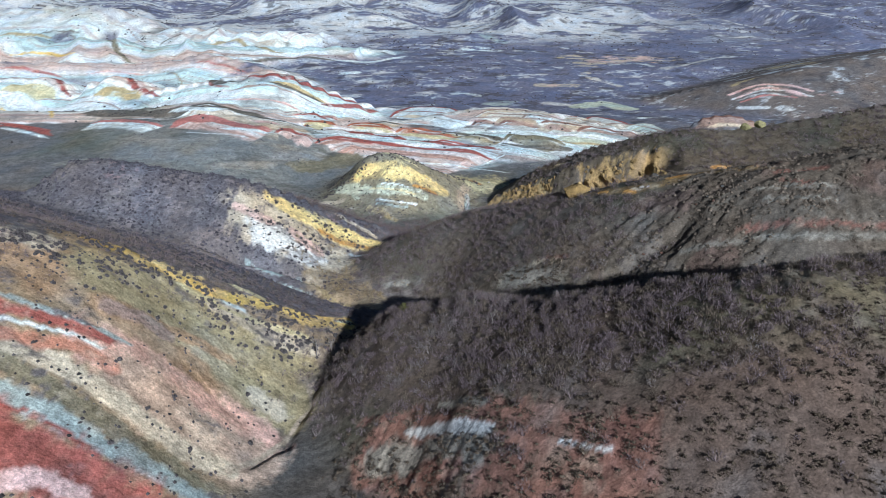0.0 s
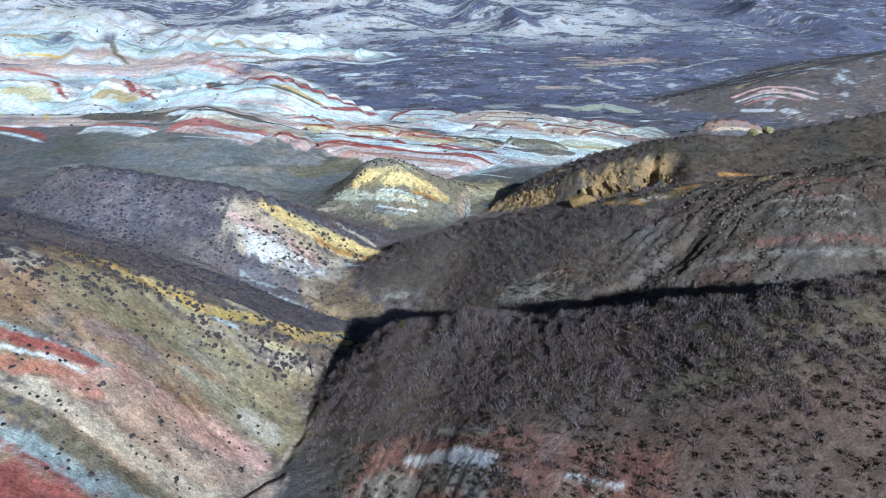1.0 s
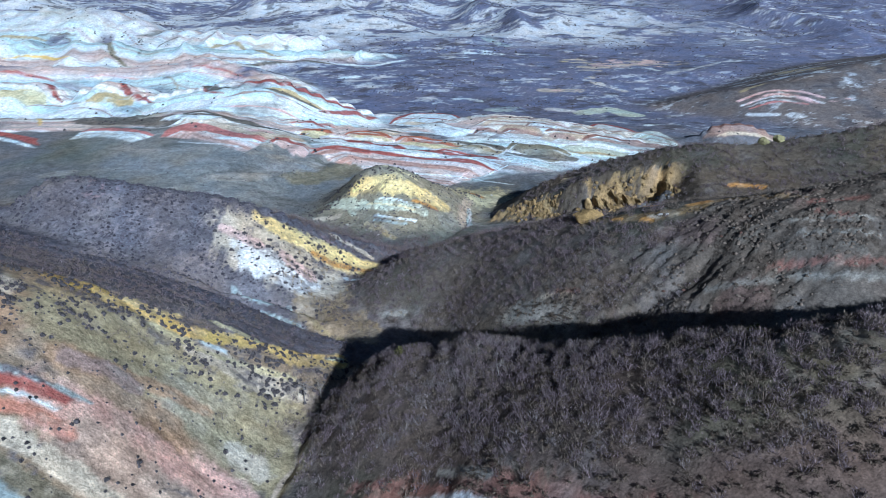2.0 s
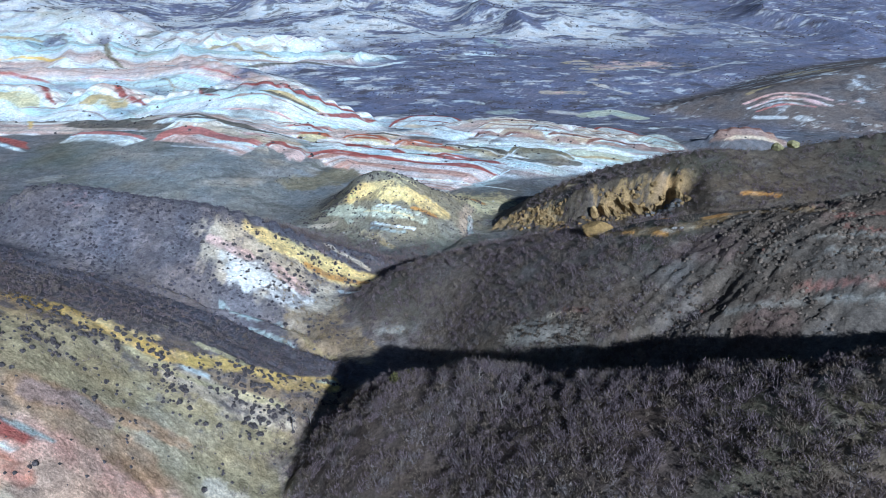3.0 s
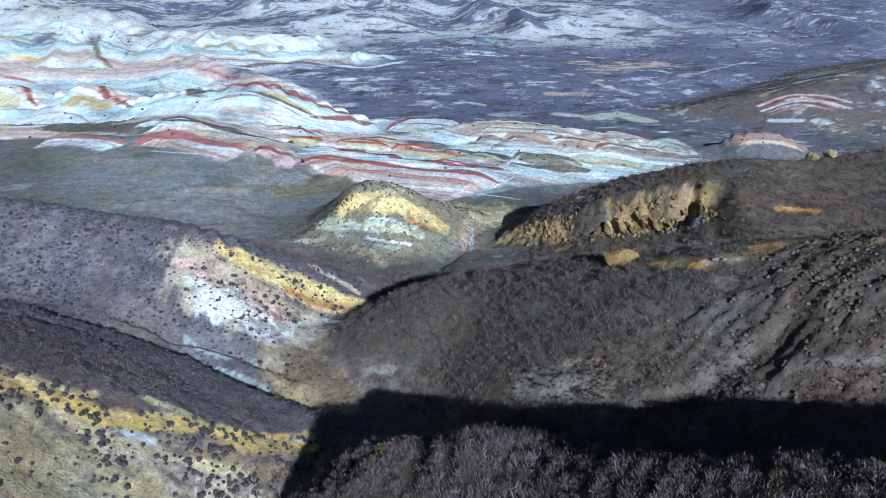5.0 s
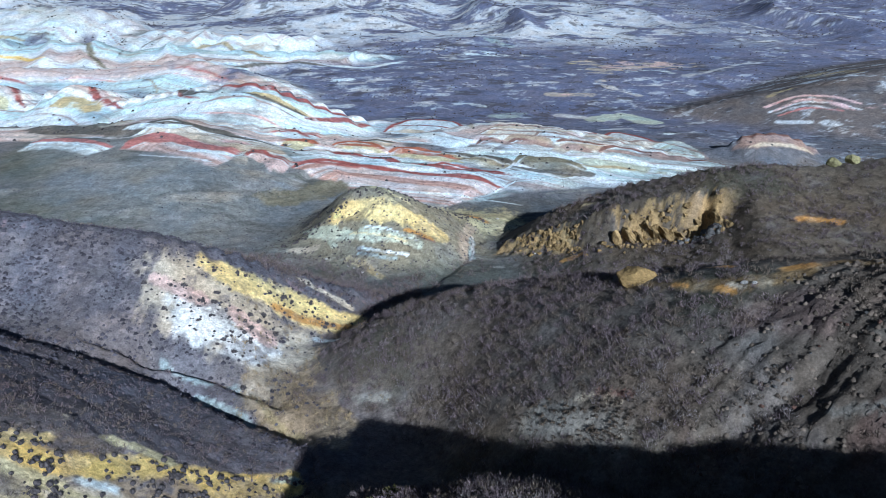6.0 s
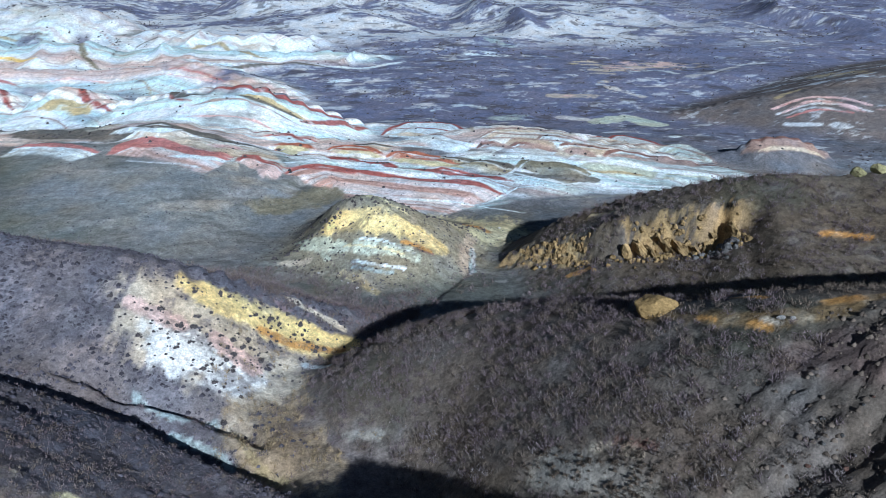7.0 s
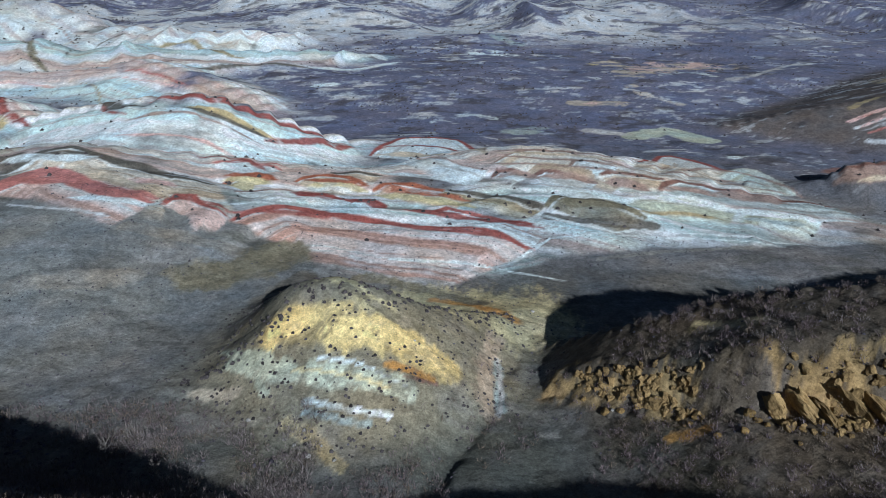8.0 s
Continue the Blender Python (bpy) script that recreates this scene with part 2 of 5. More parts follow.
fold("rust", "pale_teal", 0.77, 6.0, 0.63, (27.6, 141.5), (28.9, 144.1), (31.3, 145.5), (35.2, 144.6), (40.7, 144.2), (46.3, 142.1), (52.3, 143.3))
fold("white", "pale_green", 0.82, 5.7, 0.35, (22.2, 138.2), (26, 139.9), (30.7, 140.9), (34.6, 139.3), (37.2, 137.7))
fold("white", "pale_green", 0.73, 5.7, 0.35, (35.2, 134.5), (37.3, 137.9), (40.9, 137.3), (44.5, 135.5), (46.1, 134.2))
fold("scrub_dark", "cream", 1.85, 10.4, 0.72, (-52.7, 132.7), (-50.8, 134.9), (-49.8, 138.3), (-47.7, 140.3), (-44.6, 139.4), (-40.7, 137.3), (-37.2, 136.9), (-32.8, 134.6), (-28.1, 136.8))
fold("orange_red", "cream_yellow", 0.72, 5.7, 0.47, (-28.3, 137.6), (-26.8, 140.3), (-24.7, 142.4), (-22.3, 140.6))
fold("scrub_dark", "cream", 0.56, 4.7, 0.49, (-15.9, 145.7), (-12.4, 147.7), (-8.7, 147.2))
fold("orange_red", "cream", 0.73, 6.9, 0.60, (-20.1, 141.1), (-17.6, 144.7), (-13.1, 145.1), (-10.2, 143.4))
fold("orange_red", "cream_orange", 0.81, 6.8, 0.59, (-9.9, 141.7), (-8.4, 143.7), (-4.8, 144.3), (-0.3, 142.9), (4.1, 140.6))
fold("scrub_dark", "olive_cream", 0.62, 5.5, 0.91, (-0.3, 143.2), (5, 141.3), (9.3, 139.1), (12.5, 136.7))
fold("brown", "white", 0.44, 5.5, 0.23, (-25.9, 134.6), (-22.5, 137.9), (-18.8, 138.7))
fold("red", "white", 0.60, 5.4, 0.56, (-18.8, 137.1), (-15.8, 138.7), (-12.6, 137), (-11.7, 136))
fold("red", "white", 0.43, 4.3, 0.56, (-12.2, 136.9), (-9.8, 138.3), (-7.5, 136.1))
fold("red", "white", 0.50, 4.1, 0.54, (-2.3, 134), (-0.2, 136), (1.9, 135.1), (4.8, 134.3), (10.4, 131.5))
fold("brown", "white", 0.32, 4.0, 0.21, (6.2, 130.8), (8.6, 129.7), (10.9, 128.6))
fold("pink_red", "white", 0.86, 4.8, 1.11, (-68.3, 132.8), (-63.2, 132.4), (-58.4, 131.2), (-51.9, 127.1))
fold("pink_red", "pinkish", 1.22, 6.5, 1.48, (-50.7, 125.9), (-50, 130.6), (-48.2, 133.5), (-44.9, 133.7), (-41.1, 130.8), (-36.6, 128.1), (-31.3, 126))
fold("red", "pinkish", 0.81, 5.0, 0.63, (-30.9, 125.1), (-30.5, 128.9), (-28.6, 129.7), (-25.8, 127.1), (-24.1, 127))
fold("red", "salmon", 1.11, 13.9, 0.62, (-24.4, 125.8), (-22.3, 129.2), (-19.3, 131.9), (-14.8, 131.7), (-9.9, 131.3), (-5.8, 130.3), (-1, 129.8), (3.8, 129.1), (6.9, 128), (9.8, 125.4))
fold("olive_grey", "olive_grey", 0.87, 6.5, 0.90, (12.1, 136.4), (14.6, 140.2), (18.1, 140.2), (21.2, 137.6), (24.6, 133.6))

Z = Z + LIFT

# the ochre scarp under the eastern crest: a broken wall of buttresses
scarp_off, scarp_side, scarp_run, _ = along(SCARP, X, Y)
slant = scarp_run - 0.45 * scarp_side + 0.5 * rough(X, Y, 2.2, 3, 62)
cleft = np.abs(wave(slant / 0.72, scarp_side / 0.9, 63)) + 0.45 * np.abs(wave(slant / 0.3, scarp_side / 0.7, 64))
wall = scarp_side + 0.7 * (cleft - 0.5) + 0.35 * rough(X, Y, 1.2, 3, 66)
tall = 1.35 * step(9, 20, X) + 0.55
reach = np.exp(-(scarp_off / 4.5) ** 2) * step(-0.2, 1.0, scarp_run) * step(26.5, 24, scarp_run)
Z = Z + 0.3 * reach * tall * (1 - 2 * step(-1.1, 1.1, wall)) + reach * step(2.2, 0.8, np.abs(wall)) * (0.35 * rough(X, Y, 1.0, 3, 68, 0.7) + 0.2 * np.abs(rough(X, Y, 0.6, 2, 69)))

# the bed behind the rock fins is eaten away, most at the eastern end
fins = step(17.6, 18.6, X) * step(25.2, 24.4, X) * step(1.6, 0.7, np.abs(scarp_side))
Z = Z - 0.55 * fins - 1.7 * np.exp(-((X - 25.7 - 0.4 * (Y - 84.6)) / 0.75) ** 2 - ((Y - 84.6) / 1.3) ** 2)

# gullies that run down the east slope
steep_side = step(23, 28, X)
rib_at = (-0.31 * X + 0.95 * Y) * (1 - steep_side) + (0.97 * X + 0.25 * Y) * steep_side + 0.35 * rough(X, Y, 3, 3, 71)
rib_run = (0.95 * X + 0.31 * Y) * (1 - steep_side) + (0.97 * Y - 0.25 * X) * steep_side
channel = np.abs(wave(rib_at / 0.5, rib_run / 2.6, 73))
channel2 = np.abs(wave(rib_at / 0.26, rib_run / 1.2, 76))
gullied = step(10.0, 13.5, X) * OWN[2] * step(53.5, 51.5, Y - 0.12 * (X - 15)) * step(41, 44, Y)
Z = Z - gullied * (0.17 * (1 - channel) ** 2 + 0.22 * (1 - channel2) ** 1.5 - 0.14 * rough(X, Y, 0.9, 3, 79))
rilled = OWN[1] * step(37, 33, Y) * step(4, 0, X) * step(-9, -6, X)
Z = Z - rilled * 0.16 * (1 - np.abs(wave((X - 0.5 * Y) / 0.55 + 0.5 * rough(X, Y, 1.5, 3, 80), (Y + 0.5 * X) / 3, 78))) ** 2


def trench(line, deep, wide):
    """A gully cut along a line, with a steep near bank."""
    off, side, run, _ = along(line, X + 0.5 * rough(X, Y, 3, 3, 87), Y + 0.5 * rough(X, Y, 3, 3, 89))
    fade = step(0, 3, run) * step(0, 3, run.max() - run)
    return -deep * fade * np.exp(-(off / np.where(side > 0, 0.45 * wide, 1.6 * wide)) ** 2)


Z = Z + trench([(-36, 61.5), (-28, 60.6), (-21, 60.2), (-15.5, 58.8), (-10.5, 57.2), (-8, 55)], 1.5, 1.1)
Z = Z + trench([(-26, 63.4), (-19.6, 62.3), (-16.6, 62.2), (-12.5, 61.5), (-9.5, 60)], 0.9, 0.6)
Z = Z + trench([(-34, 56.5), (-29, 56.2), (-25, 56.8), (-21, 56.6)], 0.7, 0.6)
Z = Z + trench([(19.5, 49.2), (18.6, 48.6), (16.9, 47.8), (15.3, 47.5), (13.1, 47.3), (11.2, 47.5), (9.8, 47.6)], 0.8, 0.7)
Z = Z + trench([(-12.0, 30.8), (-11.8, 31.7), (-10.9, 33.4), (-9.8, 35.1), (-9.8, 37.2), (-9.1, 39.5), (-9.3, 41.7), (-8.6, 43.4), (-7.8, 44.3), (-7.6, 49), (-6.8, 53), (-8.5, 58)], 0.32, 0.6)
Z = Z + trench([(-6.5, 76), (-2.5, 84), (1.0, 90), (3.2, 95), (4.0, 99), (6, 103)], 0.4, 1.1)
bare = np.clip(OWN[4] * step(-8, -13, X) + OWN[7], 0, 1)
Z = Z - bare * 0.16 * (1 - np.abs(wave((X * 0.35 + Y * 0.9) / 1.6, (X * 0.9 - Y * 0.35) / 12, 67))) ** 3
Z = Z + 0.2 * rough(X, Y, 5, 4, 77) + 0.07 * rough(X, Y, 0.9, 3, 83) * near_part


def ground_at(x, y):
    """The sheet's height at the given places."""
    x, y = np.asarray(x, float), np.asarray(y, float)
    v = np.interp(y, ys, np.arange(NV))
    u = np.interp(x / (45 + 0.78 * np.maximum(y, 0)), us, np.arange(NU))
    i, j = np.minimum(v.astype(int), NV - 2), np.minimum(u.astype(int), NU - 2)
    fv, fu = v - i, u - j
    return (Z[i, j] * (1 - fu) + Z[i, j + 1] * fu) * (1 - fv) + (Z[i + 1, j] * (1 - fu) + Z[i + 1, j + 1] * fu) * fv


def field_at(field, x, y):
    v = np.interp(y, ys, np.arange(NV))
    u = np.interp(np.asarray(x) / (45 + 0.78 * np.maximum(y, 0)), us, np.arange(NU))
    return field[np.round(v).astype(int), np.round(u).astype(int)]

# ---- soils: beds of coloured clay and marl that crop out along lines ----
CLAY = dict(
    tan_orange=(0.38, 0.25, 0.145), olive_cream=(0.36, 0.30, 0.17), cream=(0.58, 0.50, 0.37), salmon=(0.62, 0.39, 0.31), salmon_tan=(0.47, 0.345, 0.255),
    red=(0.34, 0.105, 0.085), white=(0.72, 0.80, 0.79), red_orange=(0.44, 0.20, 0.13), pale_teal=(0.34, 0.405, 0.395), olive_grey=(0.20, 0.18, 0.12),
    pink=(0.64, 0.44, 0.40), dark_red=(0.27, 0.075, 0.062), ochre=(0.74, 0.53, 0.16), tan_stream=(0.42, 0.34, 0.25), pinkish=(0.60, 0.44, 0.38),
    chalk=(0.74, 0.75, 0.72), yellow=(0.80, 0.62, 0.25), straw=(0.34, 0.27, 0.18), golden=(0.80, 0.63, 0.27), cream_yellow=(0.60, 0.53, 0.30),
    pale_green=(0.50, 0.54, 0.42), orange=(0.52, 0.28, 0.08), ochre_brown=(0.22, 0.15, 0.07), pale_grey=(0.25, 0.235, 0.20), rust=(0.21, 0.11, 0.085),
    red_brown=(0.26, 0.14, 0.105), white_grey=(0.55, 0.56, 0.55), pale_patch=(0.26, 0.25, 0.22), pink_red=(0.46, 0.19, 0.165),
    orange_red=(0.36, 0.125, 0.07), yellow_tan=(0.50, 0.40, 0.20), scrub_dark=(0.12, 0.11, 0.09), cream_orange=(0.56, 0.42, 0.28), brown=(0.33, 0.24, 0.20))


def mix(a, b, t):
    return a + (np.asarray(b) - a) * t[..., None]


grain = rough(X, Y, 1.1, 3, 201)
patch = rough(X, Y, 7, 4, 205)
SOIL = np.zeros((NV, NU, 3)) + (0.160, 0.157, 0.156)
SOIL = mix(SOIL, (0.135, 0.142, 0.118), step(-0.1, 0.5, rough(X, Y, 18, 4, 211)))
# far steppe: its grey soil, with the blue of distant haze painted in
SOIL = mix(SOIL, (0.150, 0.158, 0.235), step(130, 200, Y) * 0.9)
for k, c in ((1, (0.098, 0.077, 0.062)), (2, (0.145, 0.122, 0.098)), (3, (0.125, 0.102, 0.074)), (4, (0.31, 0.235, 0.15)), (5, (0.135, 0.128, 0.142)),
             (6, (0.235, 0.244, 0.224)), (7, (0.27, 0.245, 0.17)), (13, (0.150, 0.130, 0.120))):
    SOIL = mix(SOIL, c, OWN[k])
SOIL = mix(SOIL, (0.135, 0.127, 0.143), OWN[4] * step(-1.0, 1.5, along([p[:2] for p in HILL_D], X, Y)[1] * -1))
SOIL = mix(SOIL, (0.085, 0.078, 0.055), np.clip(OWN[1] + OWN[2] + OWN[3], 0, 1) * step(0.0, 0.5, patch))
SOIL = mix(SOIL, (0.165, 0.118, 0.092), OWN[1] * step(36, 27, Y) * 0.8)
SOIL = mix(SOIL, (0.15, 0.135, 0.085), OWN[1] * step(40, 30, Y) * step(0.05, 0.4, patch) * 0.7)

SOIL = mix(SOIL, (0.105, 0.094, 0.085), OWN[0] * step(62, 48, Y) * 0.85)
SOIL = mix(SOIL, (0.110, 0.092, 0.072), gullied * 0.8)
SOIL = mix(SOIL, (0.135, 0.098, 0.08), gullied * step(0.0, 0.35, rough(X, Y, 3, 3, 215)))
SOIL = mix(SOIL, (0.25, 0.235, 0.20), gullied * step(0.55, 0.85, channel2) * step(-0.1, 0.25, rough(X, Y, 2, 3, 217)) * 0.4)

# the low hill and the valley floor: bleached streaks and dark turf
flat_land = np.clip(OWN[0] + OWN[6], 0, 1) * step(80, 92, Y) * step(150, 132, Y)
SOIL = mix(SOIL, (0.33, 0.325, 0.31), flat_land * step(0.02, 0.2, rough(X * 0.35, Y, 4.5, 5, 291, 0.65)) * 0.6)
SOIL = mix(SOIL, (0.085, 0.085, 0.07), flat_land * step(0.02, 0.2, rough(X * 0.4, Y, 7, 5, 293, 0.65)) * 0.75)
SOIL = mix(SOIL, (0.165, 0.172, 0.182), flat_land * step(0.0, 0.35, rough(X * 0.6, Y, 14, 3, 295)) * 0.4)

# thin pale beds of the striped ridges, lying nearly level
thin = 0.6 * wave(BED / 0.75, 0 * X, 231) + 0.4 * wave(BED / 0.36, X / 60, 233) + 0.10 * grain + 0.12 * patch
thick = wave(BED / 4.2, 0 * X, 235) + 0.15 * patch
tone = mix(np.zeros((NV, NU, 3)) + (0.80, 0.86, 0.85), (0.58, 0.74, 0.73), step(0.0, 0.4, thick))
tone = mix(tone, (0.72, 0.66, 0.54), step(0.1, 0.4, -thick) * 0.6)
tone = mix(tone, (0.58, 0.40, 0.35), step(0.42, 0.6, -thick) * 0.6)
tone = mix(tone, (0.38, 0.22, 0.18), step(0.30, 0.40, thin) * 0.45)
tone = mix(tone, (0.34, 0.35, 0.33), step(0.32, 0.42, -thin) * 0.4)
tone = mix(tone, (0.82, 0.85, 0.85), step(0.45, 0.75, wave(BED / 1.3, 0 * X, 239)) * 0.8)
tone = mix(tone, (0.36, 0.33, 0.20), step(0.35, 0.7, rough(X, Y, 22, 3, 241)) * 0.4)
tone = mix(tone, (0.12, 0.115, 0.10), step(0.48, 0.62, rough(X * 0.5, Y, 9, 4, 243)) * 0.8)
SOIL = mix(SOIL, tone, striped * step(0.75, 0.2, rough(X, Y, 12, 4, 245)))

# far steppe: bleached streaks and salt patches along the washes
far = step(132, 165, Y) * (1 - striped)
SOIL = SOIL * (1 - 0.22 * striped * step(215, 270, Y) * step(-50, -100, X))[..., None]
streak = rough(X * 0.5 + 4 * rough(X, Y, 30, 3, 252), Y, 6, 5, 251, 0.65)
SOIL = mix(SOIL, (0.58, 0.60, 0.60), far * step(0.20, 0.34, streak + 0.3 * rough(X, Y, 60, 2, 255) - 0.16 * step(-10, 40, X)) * 0.75)
SOIL = mix(SOIL, (0.60, 0.63, 0.64), far * step(0.16, 0.34, rough(X * 0.6, Y, 2.6, 5, 261, 0.8) + 0.35 * rough(X, Y, 28, 3, 262) - 0.12 * step(0, 60, X)) * 0.5)
hills_white = step(285, 330, Y) * step(170, 60, X)
SOIL = mix(SOIL, (0.58, 0.60, 0.60), hills_white * step(-0.08, 0.08, rough(X * 0.6, Y, 16, 6, 257, 0.7)) * 0.9)
SOIL = mix(SOIL, (0.07, 0.065, 0.07), far * step(0.22, 0.42, rough(X * 0.7, Y, 4.2, 4, 259, 0.65)) * 0.7)


def seam(kind, width, *line):
    """A bed of clay that crops out along a line, ragged at its edges."""
    lx, ly = [p[0] for p in line], [p[1] for p in line]
    pad = 1.5 * width
    r0, r1 = np.searchsorted(ys, min(ly) - pad), np.searchsorted(ys, max(ly) + pad)
    if r1 - r0 < 1:
        return
    wide = 45 + 0.78 * max(ys[min(r1, NV - 1)], 0)
    low = 45 + 0.78 * max(ys[r0], 0)
    c0 = np.searchsorted(us, min((min(lx) - pad) / low, (min(lx) - pad) / wide))
    c1 = np.searchsorted(us, max((max(lx) + pad) / low, (max(lx) + pad) / wide))
    part_of = np.s_[r0:r1, c0:c1]
    x, y = X[part_of], Y[part_of]
    if x.size == 0:
        return
    seed = len(kind) * 7 + int(abs(lx[0]) * 10) % 50
    smooth = [tuple(p) for p in bend([(*p, 0.0) for p in line], max(width, 1.0))[:, :2]] if len(line) > 2 else line
    off, _, where, _ = along(smooth, x, y)
    ragged = (0.18 if min(ly) > 115 else 0.32) * width * rough(x, y, max(1.1 * width, 0.7), 4, seed, 0.7)
    near = min(ly) < 115
    fine = rough(x * 1.5, y * 0.7, 0.7 if near else 1.6, 4, seed + 9, 0.75)
    mid = rough(x * 1.3, y * 0.8, max(0.6 * width, 0.8), 4, seed + 3, 0.7)
    body = step(0.85 * width, 0.15 * width, off + ragged)
    cover = step(0.2, 0.75, body + 0.42 * fine + 0.30 * mid) * 0.94 if near else step(0.34, 0.64, body + 0.24 * fine + 0.2 * mid) * 0.9
    if min(ly) > 190 and max(lx) > 0:
        cover = cover * step(-0.12, 0.18, rough(x * 0.5, y, 4, 4, seed + 27, 0.7)) * 0.75
    cover = cover * step(0.02, 0.15, body)
    streaks = 1 + 0.16 * wave(off / (0.16 * width + 0.05), where / (4 * width + 1), seed + 5)
    mottle = 1 + 0.22 * rough(x, y, 0.5 if near else 1.2, 3, seed + 21, 0.8)
    colour = mix(np.zeros(x.shape + (3,)) + CLAY[kind], np.array(CLAY[kind]) * 0.45 + np.array((0.30, 0.27, 0.21)), step(0.05, 0.6, rough(x * 1.2, y, max(0.9 * width, 1.2), 4, seed + 15, 0.7)) * (0.6 if near else 0.3))
    SOIL[part_of] = mix(SOIL[part_of], colour * (streaks * mottle)[..., None], cover)


def paint_fold(crest, fill, front, band, at, side, off, run, end, seed):
    """Colour a fold: stripes that keep step with its crest, the crest's own bed on top."""
    x, y = X[at], Y[at]
    body = step(0.0, 0.08, end) * step(-0.3, 0.1, side) * step(front * 1.05, front * 0.7, side + 0.12 * front * rough(x, y, 4, 4, seed, 0.7)) * (off < front + 2)
    lines = 0.55 * wave(side / 0.95, run / 30, seed) + 0.45 * wave(side / 0.42, run / 24, seed + 1) + 0.15 * rough(x, y, 2, 3, seed + 2, 0.7)
    hue = mix(np.zeros(x.shape + (3,)) + CLAY[fill], (0.76, 0.84, 0.84), step(-0.1, 0.5, wave(side / 1.7, run / 22, seed + 3) + 0.3 * rough(x, y, 5, 3, seed + 4)) * (0.1 if fill in ("scrub_dark", "olive_grey") else 0.5))
    hue = mix(hue, np.array(CLAY[fill]) * (0.62, 0.56, 0.52), step(0.18, 0.36, lines) * 0.75)
    hue = mix(hue, (0.60, 0.74, 0.73), step(0.25, 0.5, -lines) * (0.1 if fill in ("scrub_dark", "olive_grey") else 0.5))
    SOIL[at] = mix(SOIL[at], hue, body * 0.92)
    if band > 0:
        thick = band * (1.25 + 0.9 * rough(x * 0.6, y * 0.6, 6, 3, seed + 5)) * (0.4 + 0.6 * end)
        rim = step(0.02, 0.12, end) * step(-0.35, -0.05, side) * step(thick + 0.16, thick - 0.08, side + 0.10 * rough(x, y, 0.9, 3, seed + 6, 0.7)) * (off < front + 2)
        ink = np.array(CLAY[crest]) * (1 + 0.22 * rough(x, y, 1.6, 4, seed + 7, 0.7))[..., None]
        SOIL[at] = mix(SOIL[at], ink, rim * 0.97)
        under = step(thick - 0.05, thick + 0.12, side) * step(thick + 0.55, thick + 0.3, side) * step(0.02, 0.12, end) * (off < front + 2)
        SOIL[at] = mix(SOIL[at], (0.78, 0.85, 0.85), under * 0.55)


def bed(kind, width, *line):
    """One sharp bed of a striped ridge: thins out at its ends, swells and pinches on the way."""
    at = patch_of(line, width + 2)
    x, y = X[at], Y[at]
    if x.size == 0:
        return
    seed = 40 + int(abs(line[0][0]) * 10) % 500
    off, _, run, _ = along([tuple(p) for p in bend([(*p, 0.0) for p in line], 1.5)[:, :2]], x, y)
    total = max(run.max(), 0.1)
    taper = 0.25 + 0.75 * step(0, 0.18 * total, run) * step(0, 0.18 * total, total - run)
    half_width = 0.5 * width * taper * (1.05 + 0.45 * rough(x, y, 3 + 2 * width, 3, seed))
    edge = 0.10 + 0.10 * width
    body = step(half_width + edge, half_width - edge, off + 0.12 * width * rough(x, y, 0.8, 3, seed + 1, 0.7))
    body = body * (1 - 0.45 * step(0.15, 0.5, rough(x, y, 2.5, 4, seed + 2, 0.7)))
    if min(p[1] for p in line) > 165 and line[0][0] > 0:
        body = body * step(-0.12, 0.22, rough(x * 0.7, y, 3.5, 5, seed + 4, 0.75))
    ink = np.array(CLAY[kind]) * (1 + 0.25 * rough(x, y, 1.2, 4, seed + 3, 0.7))[..., None]
    SOIL[at] = mix(SOIL[at], ink, 0.95 * body)


for k, f in enumerate(FOLDS):
    paint_fold(*f, 600 + 11 * k)
del FOLDS

seam("tan_orange", 6.01, (-40.8, 38.4), (-26.8, 39), (-23.8, 39.1), (-20.3, 38.2), (-17.5, 39))
seam("olive_cream", 5.26, (-22.3, 41.5), (-18.3, 41.2), (-13.9, 40.7), (-10.8, 39.5))
seam("olive_cream", 2.84, (-19.2, 44.6), (-14.9, 44.6), (-11, 44.6))
seam("cream", 1.99, (-16.3, 45.8), (-13.3, 45.9), (-10.6, 46.7))
seam("salmon", 3.68, (-19.8, 34.8), (-17.2, 34.9), (-15, 34.6), (-12.3, 35.4))
seam("salmon_tan", 3.95, (-17, 33.4), (-14.6, 33.2), (-12, 33.2))
seam("cream", 1.36, (-37.2, 29.7), (-23.2, 31.9), (-21.7, 32.2), (-19.2, 32), (-17, 31.7), (-14.3, 31.3), (-12.2, 31.7))
seam("red", 0.92, (-39.1, 28.7), (-25.8, 33.6), (-24.3, 34), (-22.8, 34.4), (-21.3, 35), (-19.5, 35.4))
seam("white", 0.23, (-39.2, 30), (-25.4, 32.9), (-23.9, 33.4), (-22.4, 33.7), (-20.8, 34.3), (-19.3, 34.5))
seam("red_orange", 0.85, (-38.5, 28), (-24.9, 32.1), (-23.4, 32.4), (-21.6, 33.1), (-20.3, 33.7), (-18.5, 33.6))
seam("pale_teal", 0.38, (-39.6, 30.5), (-26.1, 34.3), (-24.6, 34.8), (-22.5, 35.1), (-20.5, 35.7), (-18.5, 35.9))
seam("olive_grey", 1.12, (-38, 32.2), (-24.3, 30.9), (-22.7, 30.8), (-19.9, 30.5), (-17.1, 30.2), (-14.4, 29.8), (-12.2, 29.6))
